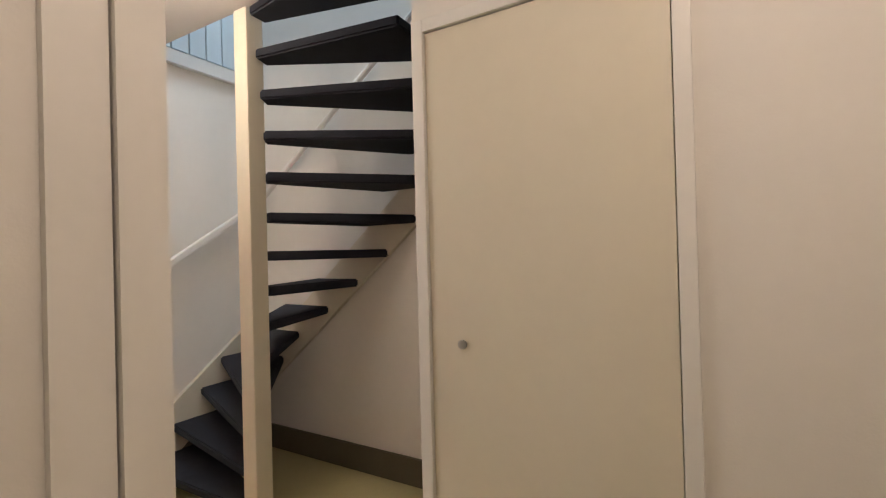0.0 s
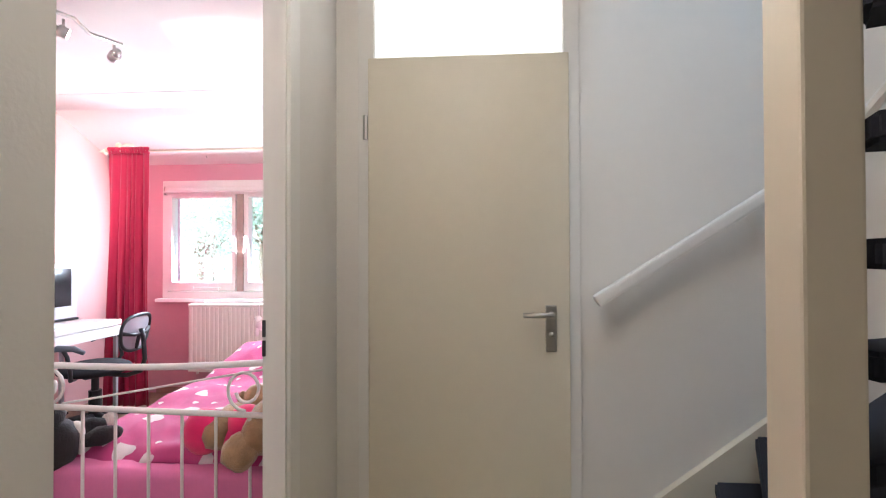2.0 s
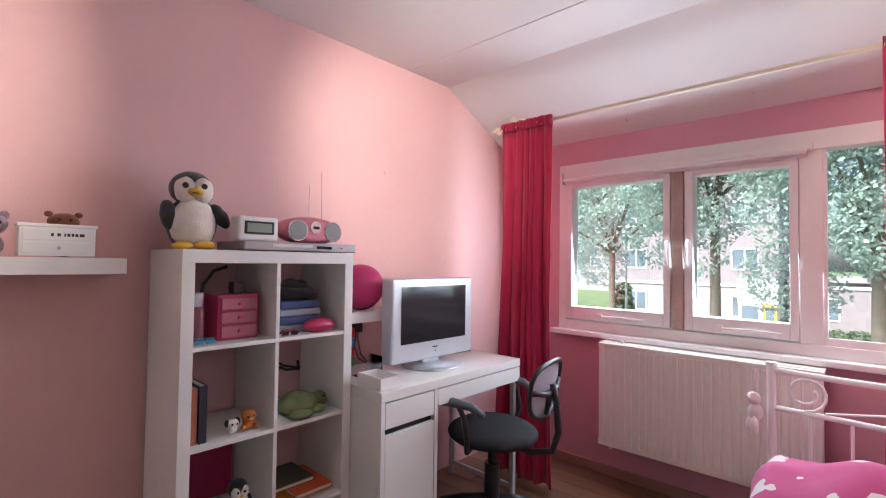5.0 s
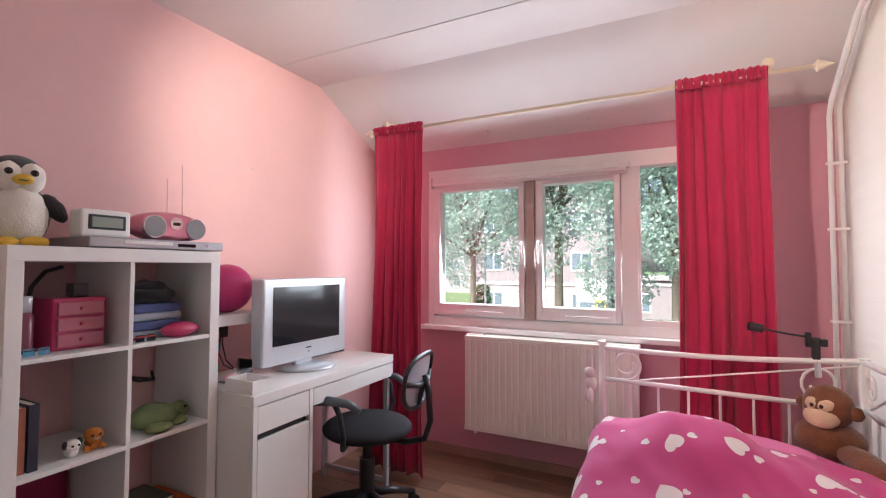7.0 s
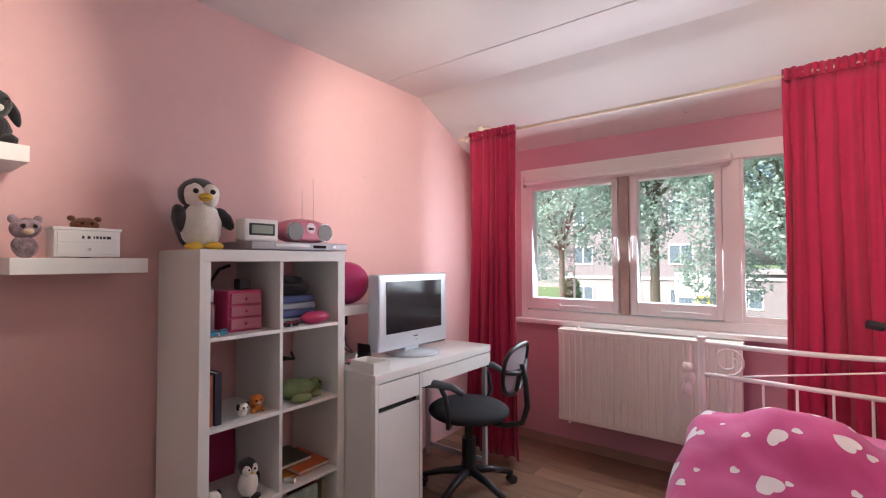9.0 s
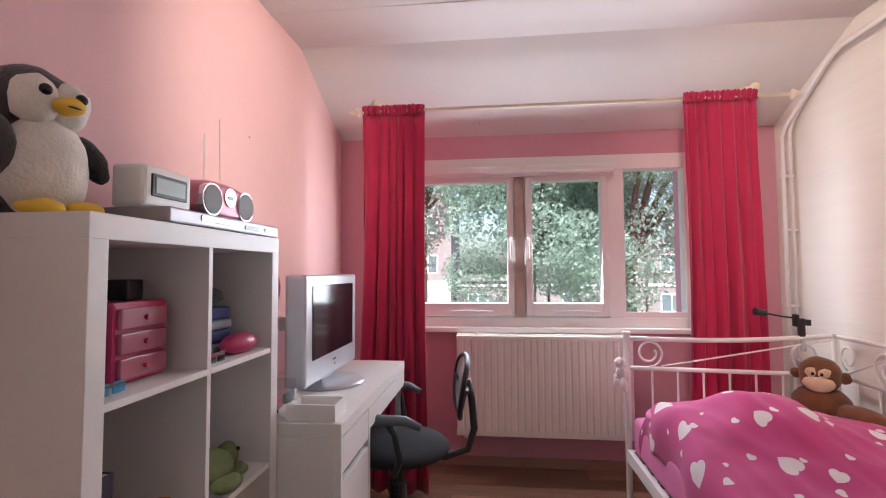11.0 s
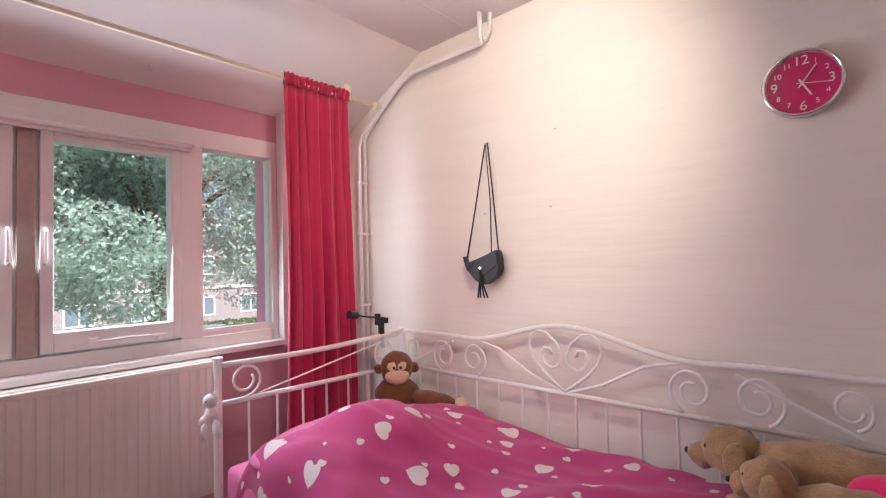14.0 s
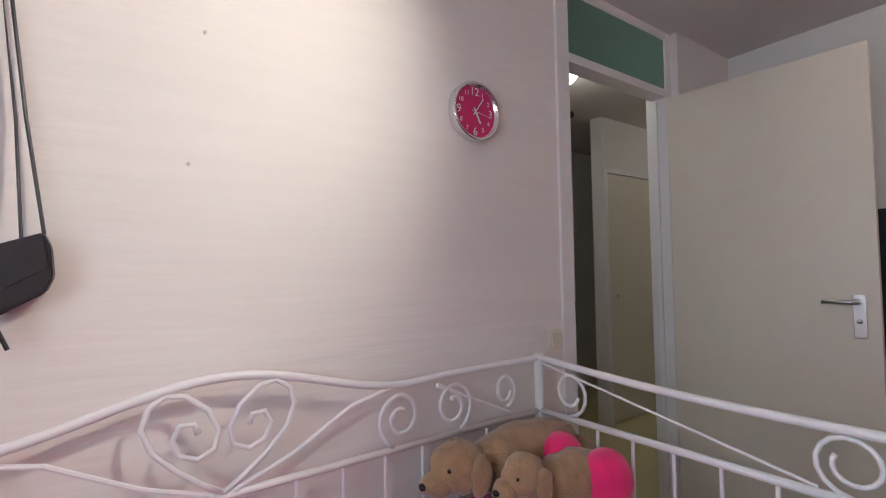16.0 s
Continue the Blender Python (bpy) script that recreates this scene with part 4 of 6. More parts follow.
wall_shelf(-2.235, 1.80, 2.12, 1.635, 0.05, "white floating shelf holding a black plush dog")
wall_shelf(-2.235, 2.08, 2.44, 1.302, 0.05, "white floating shelf holding a small white jewellery chest")
wall_shelf(-2.25, 3.245, 3.57, 1.063, 0.05, "white floating shelf above the desk holding a magenta ball")

sp = empty("ceiling_spotlight_bar", "brushed steel ceiling bar with four spotlights, lit", "lamp")
part("bar", T(([(-1.08, 2.35, 2.37), (-1.02, 2.45, 2.365), (-1.07, 2.60, 2.365), (-0.99, 2.76, 2.365), (-1.04, 2.90, 2.365), (-0.98, 3.04, 2.37)], 0.009), n=10), M_STEEL, sp, smooth=True)
part("ceiling_cup", lathe(bmesh.new(), [(0.03, 2.38), (0.055, 2.40), (0.055, 2.429)], c=(-1.04, 2.64, 0)), M_STEEL, sp, smooth=True)
M_BULB = glow("bulb", (1.0, 0.86, 0.66), 9.0)
for (x, y), tg in zip(((-1.10, 2.38), (-1.03, 2.50), (-1.02, 2.74), (-0.99, 3.00)), ((-1.0, 1.0, 2.0), (-2.49, 1.30, 1.75), (0.25, 3.84, 1.70), (-2.49, 3.95, 1.75))):
    d = (Vector(tg) - Vector((x, y, 2.29))).normalized()
    p = Vector((x, y, 2.29))
    head = part("spot_head", T(([p + Vector((0, 0, 0.06)), p], 0.006), ([p - d * 0.05, p - d * 0.02], 0.018), ([p - d * 0.02, p + d * 0.018], 0.027), n=14), M_STEEL, sp, smooth=True)
    part("bulb", T(([p + d * 0.0181, p + d * 0.0195], 0.021), n=14), M_BULB, head)


# ---- outside ----
M_GRASS = mat("grass", (0.07, 0.11, 0.035), 0.95, var=0.3, scale=2)
M_ASPH = mat("asphalt", (0.07, 0.07, 0.07), 0.9, var=0.1, scale=3)
M_PAVE = mat("concrete_paving", (0.30, 0.28, 0.26), 0.9, var=0.12, scale=2)
M_BRICK = mat("red_brown_brick", (0.19, 0.165, 0.165), 0.85, var=0.12, scale=3, bump=0.2, bscale=30)
M_GREYB = mat("grey_render", (0.24, 0.22, 0.21), 0.85, var=0.08, scale=2)
M_WINB = mat("far_window_glass", (0.10, 0.13, 0.15), 0.1, var=0.2, scale=1)
M_BARK = mat("bark", (0.17, 0.145, 0.11), 0.9, var=0.3, scale=10, bump=0.5, bscale=20)
GZ = -2.75
structure("ground", B((-400, 400, -300, 500, GZ - 0.2, GZ)), M_GRASS, "grassy ground")
structure("road", B((-120, 120, 18, 24.5, GZ - 0.1, GZ + 0.004)), M_ASPH, "grey asphalt street")
structure("pavement", B((-120, 120, 24.5, 33.9, GZ - 0.1, GZ + 0.12), (-120, 120, 14, 18, GZ - 0.1, GZ + 0.12)), M_PAVE, "grey concrete paving along the street")
structure("wall_outer", B((-8, WX - 0.16, NY, NY + 0.3, GZ, 3.2), (EX + 0.01, 8, NY, NY + 0.25, GZ, 3.2), (WX - 0.16, EX + 0.01, NY + 0.02, NY + 0.25, GZ, -0.13), (-8, 8, -3.2, -3.0, GZ, 5), (-8, -7.8, -3, NY, GZ, 5), (7.8, 8, -3, NY, GZ, 5)), M_BRICK, "brick outer walls of this house")
structure("roof_outer", B((-8, 8, -3, NY + 0.5, 5.0, 5.2)), M_BRICK)


def leaf_material(name, colour):
    m = mat(name, colour, 0.55, var=0.1, scale=2)
    N, L = m.node_tree.nodes, m.node_tree.links
    b = N["Principled BSDF"]
    geo = N.new("ShaderNodeNewGeometry")
    mr = N.new("ShaderNodeMapRange")
    mr.inputs["To Min"].default_value, mr.inputs["To Max"].default_value = 0.85, 1.25
    L.new(geo.outputs["Random Per Island"], mr.inputs["Value"])
    hs = N.new("ShaderNodeHueSaturation")
    L.new(mr.outputs[0], hs.inputs["Value"])
    mh = N.new("ShaderNodeMapRange")
    mh.inputs["To Min"].default_value, mh.inputs["To Max"].default_value = 0.46, 0.53
    L.new(geo.outputs["Random Per Island"], mh.inputs["Value"])
    L.new(mh.outputs[0], hs.inputs["Hue"])
    L.new(b.inputs["Base Color"].links[0].from_socket, hs.inputs["Color"])
    L.new(hs.outputs[0], b.inputs["Base Color"])
    tl = N.new("ShaderNodeBsdfTranslucent")
    L.new(hs.outputs[0], tl.inputs[0])
    mx = N.new("ShaderNodeMixShader")
    mx.inputs[0].default_value = 0.62
    L.new(b.outputs[0], mx.inputs[1])
    L.new(tl.outputs[0], mx.inputs[2])
    L.new(mx.outputs[0], N["Material Output"].inputs[0])
    return m


M_LEAF = leaf_material("pale_green_leaves", (0.36, 0.46, 0.40))
M_HEDGE = leaf_material("dark_green_leaves", (0.08, 0.14, 0.05))


def leaves(name, centres, n, size, material, parent, seed, label=""):
    """many small leaf quads scattered through the given clumps"""
    rng = np.random.default_rng(seed)
    C = np.array([c[:3] for c in centres])
    R = np.array([c[3] for c in centres])
    pick = rng.choice(len(C), n, p=R ** 2 / (R ** 2).sum())
    d = rng.normal(size=(n, 3))
    d /= np.linalg.norm(d, axis=1)[:, None]
    p = C[pick] + d * (R[pick] * rng.uniform(0.55, 1.0, n) ** 0.6)[:, None] * np.array([1, 1, 0.8])
    u = rng.normal(size=(n, 3))
    u /= np.linalg.norm(u, axis=1)[:, None]
    v = np.cross(u, rng.normal(size=(n, 3)))
    v /= np.linalg.norm(v, axis=1)[:, None]
    s = (size * rng.uniform(0.6, 1.3, n))[:, None]
    quad = np.stack([p - u * s, p + v * s * 0.55, p + u * s, p - v * s * 0.55], 1).reshape(-1, 3)
    me = bpy.data.meshes.new(name)
    me.from_pydata(quad.tolist(), [], [tuple(range(4 * i, 4 * i + 4)) for i in range(n)])
    me.materials.append(material)
    ob = new(name, me)
    ob.parent = parent
    return tagged(ob, label, kind="stuff" if parent is None else "")


def tree(at, height, spread, seed, label, n=9000, fork=4.0, thick=0.2, lean=0.0):
    rng = random.Random(seed)
    t = empty("tree", label, "tree", at, "street trees")
    bm = bmesh.new()
    tube(bm, [(0, 0, 0), (lean * 0.3, 0, fork * 0.5), (lean, 0, fork)], thick, 10, taper=lambda s: 1.25 - 0.4 * s)
    clumps = []
    for k in range(9):
        a = 2 * math.pi * k / 9 + rng.uniform(-0.3, 0.3)
        r = spread * rng.uniform(0.45, 0.95)
        top = fork + (height - fork) * rng.uniform(0.25, 0.95)
        e = Vector((lean + r * math.cos(a), r * math.sin(a), top))
        m = Vector((lean + r * 0.4 * math.cos(a), r * 0.4 * math.sin(a), fork + (top - fork) * 0.55))
        tube(bm, [(lean, 0, fork - 0.2), m, e], thick * 0.5, 7, taper=lambda s: 1 - 0.75 * s)
        for _ in range(3):
            q = m.lerp(e, rng.uniform(0.2, 1.0)) + Vector((rng.uniform(-1, 1), rng.uniform(-1, 1), rng.uniform(-0.5, 0.8))) * spread * 0.28
            tube(bm, [m.lerp(e, 0.4), q], thick * 0.16, 5, taper=lambda s: 1 - 0.6 * s)
            clumps.append((*q, spread * rng.uniform(0.22, 0.40)))
        clumps.append((*e, spread * rng.uniform(0.25, 0.42)))
        q = Vector((lean + r * 0.9 * math.cos(a + 0.3), r * 0.9 * math.sin(a + 0.3), fork + rng.uniform(-0.9, 0.8)))
        clumps.append((*q, spread * rng.uniform(0.24, 0.36)))
    part("trunk", bm, M_BARK, t, smooth=True)
    leaves("crown", clumps, int(n * 2.6), 0.058, M_LEAF, t, seed)


tree((2.45, 16.0, GZ), 10.5, 4.3, 3, "broad plane tree with forked trunk in pale green leaf", 30000, 4.3, 0.26)
tree((-0.4, 15.4, GZ), 9.0, 3.2, 5, "street tree in pale green leaf beside the road", 17000, 4.4, 0.15)
tree((-6.6, 16.5, GZ), 9.0, 3.2, 8, "slim street tree in pale green leaf", 12000, 4.6, 0.10)
tree((-3.7, 16.5, GZ), 10.0, 2.6, 11, "street tree with high pale green crown", 12000, 6.0, 0.13)
tree((7.8, 17.0, GZ), 10.0, 4.0, 14, "street tree in pale green leaf further along", 16000, 4.2, 0.2)
tree((14.0, 19.0, GZ), 10.0, 4.2, 17, "street tree in pale green leaf at the far end", 12000, 4.2, 0.2)
tree((-13.5, 24.0, GZ), 9.0, 3.6, 19, "street tree in pale green leaf down the road", 10000, 4.0, 0.2)
tree((-20.0, 36.0, GZ), 11.0, 5.0, 23, "distant tree beyond the road", 9000, 4.0, 0.25)
hd = empty("hedge", "clipped dark green garden hedge before the houses", "hedge")
leaves("foliage", [(x * 0.7 - 4.5, 29.8 + 0.2 * math.sin(x), GZ + 0.75, 0.62) for x in range(30)], 14000, 0.07, M_HEDGE, hd, 31)
hd2 = empty("shrub", "tall dark green shrub beside the corner house", "shrub")
leaves("foliage", [(-11.6, 30, GZ + 0.8 + k * 0.6, 0.8 - 0.1 * k) for k in range(4)], 4000, 0.07, M_HEDGE, hd2, 33)


def far_window(parent, x, y, z, w, h, split=1):
    f = part("window", B((x, x + w, y - 0.05, y + 0.04, z, z + 0.08), (x, x + w, y - 0.05, y + 0.04, z + h - 0.08, z + h), (x, x + 0.07, y - 0.05, y + 0.04, z + 0.08, z + h - 0.08), (x + w - 0.07, x + w, y - 0.05, y + 0.04, z + 0.08, z + h - 0.08),
                         *[(x + w * k / (split + 1) - 0.03, x + w * k / (split + 1) + 0.03, y - 0.05, y + 0.04, z + 0.08, z + h - 0.08) for k in range(1, split + 1)]), M_TRIM, parent, "white framed window")
    part("pane", B((x + 0.07, x + w - 0.07, y - 0.01, y + 0.01, z + 0.08, z + h - 0.08)), M_WINB, f)


def house(name, label, x0, x1, y, h, wall, ground_mat, bays, storeys):
    b = empty(name, label, "house", group="houses across the street")
    part("wall", B((x0, x1, y, y + 8, GZ, GZ + 2.9)), ground_mat, b)
    part("upper_wall", B((x0, x1, y - 0.02, y + 8, GZ + 2.9, GZ + h)), wall, b)
    part("floor_band", B((x0, x1, y - 0.08, y - 0.021, GZ + 2.82, GZ + 3.0)), M_TRIM, b)
    part("roof", B((x0 - 0.1, x1 + 0.1, y - 0.3, y + 8.1, GZ + h, GZ + h + 0.25)), M_GREYB, b)
    w = (x1 - x0) / bays
    for s in range(storeys):
        for k in range(bays):
            far_window(b, x0 + k * w + w * 0.25, y - 0.02 if s else y, GZ + 1.0 + s * 2.8, w * 0.45, 1.3)
    return b


h1 = house("corner_house", "three-storey red brick corner house with white windows", -13.8, -4.4, 34.0, 9.3, M_BRICK, M_GREYB, 3, 3)
fy = 33.93
part("fascia", B((-6.4, -4.45, fy - 0.1, fy, GZ + 1.9, GZ + 3.3)), M_TRIM, h1, "white fascia panel over the entrance")
part("entrance", B((-6.35, -5.2, fy - 0.06, fy, GZ + 0.12, GZ + 1.9)), M_TRIM, h1)
dy = part("house_door", B((-5.15, -4.5, fy - 0.06, fy, GZ + 0.12, GZ + 1.9)), mat("yellow_paint", (0.75, 0.50, 0.05), 0.5), h1, "yellow framed front door")
part("door_pane", B((-5.02, -4.63, fy - 0.075, fy - 0.061, GZ + 0.9, GZ + 1.75)), M_WINB, dy)
part("shopfront_pane", B((-6.2, -5.35, fy - 0.075, fy - 0.061, GZ + 1.0, GZ + 1.75)), M_WINB, h1)
part("garage_door", B((-11.2, -9.7, 33.92, 33.98, GZ + 0.12, GZ + 2.2)), M_TRIM, h1, "white garage door")
for x0, x1 in ((-4.2, 2.4), (2.6, 9.2), (9.4, 16.0), (16.2, 22.8)):
    house("terraced_house", "low red brick terraced house with white framed windows", x0, x1, 36.0, 3.2 if x0 < 2 else 5.8, M_BRICK, M_BRICK, 2, 1 if x0 < 2 else 2)
house("far_flats", "distant pale block of flats beyond the street end", -46, -24, 70, 9.0, M_GREYB, M_GREYB, 7, 3)


def car(at, rz, colour, label):
    c = empty("parked_car", label, "car", at, "parked cars")
    c.rotation_euler[2] = radians(rz)
    prof = [(-2.0, 0.30), (-2.05, 0.62), (-1.95, 0.82), (-1.3, 0.92), (1.5, 0.92), (2.0, 0.80), (2.05, 0.5), (2.0, 0.28)]
    bm = prism(bmesh.new(), prof, -0.83, 0.83)
    xf(bm, Matrix(((1, 0, 0, 0), (0, 0, 1, 0), (0, 1, 0, 0), (0, 0, 0, 1))))
    bmesh.ops.bevel(bm, geom=bm.edges[:], offset=0.07, segments=3, affect="EDGES")
    part("body", bm, mat("car_paint", colour, 0.2, 0.3, var=0.02, coat=0.5), c, smooth=True)
    bm = prism(bmesh.new(), [(-1.25, 0.90), (-0.75, 1.38), (0.75, 1.42), (1.45, 0.90)], -0.68, 0.68)
    xf(bm, Matrix(((1, 0, 0, 0), (0, 0, 1, 0), (0, 1, 0, 0), (0, 0, 0, 1))))
    bmesh.ops.bevel(bm, geom=bm.edges[:], offset=0.05, segments=2, affect="EDGES")
    cab = part("cabin", bm, M_WINB, c, "dark glazed cabin")
    part("roof_panel", B((-0.72, 0.72, -0.66, 0.66, 1.405, 1.45), bevel=0.02), mat("car_roof", colour, 0.2, 0.3), c)
    for x in (-1.25, 1.25):
        for y in (-0.82, 0.66):
            wh = part("wheel", T(([(x, y, 0.31), (x, y + 0.16, 0.31)], 0.31), n=20), M_BLACK, c)
            part("rim", T(([(x, y - 0.006, 0.31), (x, y + 0.166, 0.31)], 0.19), n=16), M_SILVER, wh)


car((1.2, 25.2, GZ + 0.004), 0, (0.42, 0.47, 0.52), "silver-blue parked estate car by the kerb")
car((7.2, 25.2, GZ + 0.004), 0, (0.10, 0.13, 0.20), "dark blue parked car by the kerb")
car((12.5, 25.2, GZ + 0.004), 0, (0.5, 0.5, 0.5), "silver parked car by the kerb")
lp = empty("street_lamp", "slim grey street lamp post", "street lamp", (-9.6, 25.3, GZ))
part("post", T(([(0, 0, 0), (0, 0, 5.2)], 0.06), ([(0, 0, 5.2), (0.9, -0.4, 5.5)], 0.04)), M_STEEL, lp)
part("lantern", B((0.7, 1.2, -0.6, -0.35, 5.42, 5.54), bevel=0.03), M_STEEL, lp)


# ---- small things ----
M_ORANGE = mat("orange_plush", (0.62, 0.20, 0.04), 0.95, var=0.2, scale=30, bump=0.8, bscale=200)
M_PALE = mat("pale_pink_plush", (0.80, 0.74, 0.74), 0.95, var=0.1, scale=25, bump=0.6, bscale=200)


def plush(name, label, at, rz, pieces, size=1.0, category="plush toy", rough=0.006, tilt=(0, 0)):
    """one soft body: pieces of (material, centre, radii[, turn])"""
    bm = bmesh.new()
    mats = []
    for p in pieces:
        m, c, r = p[:3]
        rot = p[3] if len(p) > 3 else (0, 0, 0)
        if m not in mats:
            mats.append(m)
        k = len(bm.faces)
        small = max(r) < 0.016
        blob(bm, c, r, rot, sub=2 if small else 3, rough=0 if small else rough, freq=26)
        bm.faces.ensure_lookup_table()
        for f in bm.faces[k:]:
            f.material_index = mats.index(m)
    me = bpy.data.meshes.new(name)
    bm.to_mesh(me)
    bm.free()
    for f in me.polygons:
        f.use_smooth = True
    for m in mats:
        me.materials.append(m)
    ob = new(name, me)
    ob.matrix_basis = pose(*at, tilt[0], tilt[1], rz) @ Matrix.Scale(size, 4)
    return tagged(ob, label, category)


KT = 1.335
# large plush bird on the bookcase, facing +x
plush("plush_penguin", "large grey and white plush penguin on the bookcase", (-2.325, 2.66, KT), -14, [
    (M_GREY, (-0.03, 0, 0.10), (0.075, 0.088, 0.105)), (M_WPLUSH, (0.005, 0.0, 0.095), (0.07, 0.075, 0.10)),
    (M_GREY, (-0.02, -0.005, 0.225), (0.066, 0.074, 0.068)), (M_WPLUSH, (0.022, -0.026, 0.218), (0.045, 0.038, 0.048)), (M_WPLUSH, (0.022, 0.026, 0.218), (0.045, 0.038, 0.048)),
    (M_GREY, (0.015, -0.078, 0.125), (0.034, 0.028, 0.055), (8, 0, 0)), (M_BLKPLUSH, (0.0, 0.088, 0.13), (0.026, 0.028, 0.052), (38, 0, 0)),
    (M_YEL, (0.075, 0.0, 0.205), (0.022, 0.026, 0.016)), (M_YEL, (0.07, -0.035, 0.014), (0.034, 0.034, 0.016)), (M_YEL, (0.07, 0.035, 0.014), (0.034, 0.034, 0.016)),
    (M_EYE, (0.064, -0.030, 0.229), (0.009, 0.011, 0.011)), (M_EYE, (0.064, 0.030, 0.229), (0.009, 0.011, 0.011)), (M_BLACK, (0.096, 0, 0.200), (0.003, 0.013, 0.002))])

pl = empty("disc_player", "flat silver disc player lying on the bookcase", "disc player", (-2.28, 3.02, KT))
part("case", B((-0.12, 0.135, -0.245, 0.245, 0.004, 0.038), bevel=0.005), mat("grey_silver_plastic", (0.36, 0.34, 0.36), 0.35, 0.4), pl)
part("disc_tray", B((0.1345, 0.1375, -0.14, 0.03, 0.018, 0.03), bevel=0.001), M_STEEL, pl)
part("display", B((0.1345, 0.1372, 0.05, 0.12, 0.014, 0.026)), M_SCREEN, pl)
part("button", B((0.1345, 0.139, 0.16, 0.175, 0.016, 0.026), bevel=0.001), M_CHROME, pl)
M_LCD = mat("lcd_grey", (0.25, 0.28, 0.24), 0.3)
ck = empty("alarm_clock", "white digital alarm clock with a grey display on the disc player", "clock", (-2.24, 2.86, KT + 0.039))
part("body", B((-0.05, 0.03, -0.078, 0.078, 0.0, 0.095), bevel=0.014, seg=4), M_WHITE, ck, smooth=False)
part("bezel", B((0.029, 0.033, -0.058, 0.058, 0.026, 0.076), bevel=0.003), M_BLACK, ck)
part("display", B((0.0325, 0.0345, -0.048, 0.048, 0.034, 0.068)), M_LCD, ck)
M_RADIO = mat("pink_metallic_plastic", (0.62, 0.20, 0.27), 0.32, 0.2, var=0.03)
M_MESHG = mat("speaker_mesh", (0.22, 0.21, 0.21), 0.4, 0.6, var=0.1, scale=60, bump=0.5, bscale=900)
rd = empty("radio", "pink portable radio with two round silver speakers and aerials", "radio", (-2.27, 3.105, KT + 0.039))
bm = bmesh.new()
blob(bm, (0, 0, 0.055), (0.082, 0.155, 0.060), sub=4)
for v in bm.verts:
    v.co.z = max(v.co.z, 0.0)
    v.co.x = min(v.co.x, 0.058)
part("body", bm, M_RADIO, rd, smooth=True)
for y in (-0.082, 0.082):
    rg = part("speaker_ring", T(([(0.042, y, 0.052), (0.0615, y, 0.052)], 0.043), n=28), M_CHROME, rd, smooth=False)
    part("speaker_mesh", T(([(0.060, y, 0.052), (0.0635, y, 0.052)], 0.0395), n=28), M_MESHG, rg)
part("control_dial", T(([(0.045, 0, 0.068), (0.062, 0, 0.068)], 0.026), n=20), M_CHROME, rd)
part("display", B((0.061, 0.0635, -0.014, 0.014, 0.06, 0.072)), M_SCREEN, rd)
part("aerial", T(([(-0.02, 0.075, 0.10), (-0.022, 0.072, 0.32)], 0.0016)), M_CHROME, rd)
part("aerial", T(([(-0.035, 0.02, 0.10), (-0.035, 0.02, 0.26)], 0.0014)), M_CHROME, rd)

bl = bmesh.new()
blob(bl, (-2.345, 3.445, 1.063 + 0.112), (0.112, 0.112, 0.112), sub=4)
tagged(part("ball", bl, M_PLUM, smooth=True), "dark magenta rubber ball on the floating shelf", "ball")

# things on the desk
M_CLEAR = clear("clear_acrylic", (0.92, 0.90, 0.92))
wb = empty("white_box", "small open white plastic box on the desk corner", "box", (-2.03, 3.31, 0.776))
part("box_body", B((-0.08, 0.075, -0.05, 0.055, 0, 0.008), (-0.08, 0.075, -0.05, -0.044, 0.008, 0.05), (-0.08, 0.075, 0.049, 0.055, 0.008, 0.05), (-0.08, -0.074, -0.044, 0.049, 0.008, 0.05), (0.069, 0.075, -0.044, 0.049, 0.008, 0.05)), M_WHITE, wb)
pad = empty("game_controller", "white game controller lying on the desk", "controller", (-2.13, 3.33, 0.776))
bm = bmesh.new()
blob(bm, (0, 0, 0.016), (0.03, 0.055, 0.014), sub=3)
blob(bm, (0.02, 0.045, 0.014), (0.035, 0.018, 0.014), sub=2)
blob(bm, (0.02, -0.045, 0.014), (0.035, 0.018, 0.014), sub=2)
part("shell", bm, M_WHITE, pad, smooth=True)
ac = empty("acrylic_tray", "clear acrylic holder with a small pink box on the desk", "holder", (-2.2, 3.38, 0.776))
part("tray", B((-0.05, 0.05, -0.05, 0.05, 0, 0.004), (0.046, 0.05, -0.05, 0.05, 0.004, 0.06), (-0.05, 0.046, 0.046, 0.05, 0.004, 0.09)), M_CLEAR, ac)
tagged(part("pink_box", B((-2.235, -2.165, 3.345, 3.415, 0.781, 0.80), bevel=0.002), mat("light_pink_card", (0.72, 0.35, 0.42), 0.6)), "small flat light pink box in the clear holder", "box")
for i, (n, c) in enumerate((("green", (0.10, 0.32, 0.10)), ("red", (0.55, 0.03, 0.04)), ("blue", (0.05, 0.25, 0.5)), ("red", (0.55, 0.03, 0.04)))):
    z = 0.776 + i * 0.048
    tagged(part("storage_tin", B((-2.46, -2.40, 3.40, 3.455, z, z + 0.0465), bevel=0.003), mat(n + "_tin", c, 0.5)), n + " small tin stacked behind the white desk things", "tin", "stacked tins")
rc = empty("keyboard", "thin black keyboard standing behind the television", "keyboard", (-2.33, 4.06, 0.776))
part("body", xf(B((-0.06, 0.06, -0.14, 0.14, 0, 0.018), bevel=0.003), pose(0, 0, 0, 0, 0, -8)), M_BLACK, rc)
cb = empty("cable", "black cable hanging behind the desk shelf", "cable")
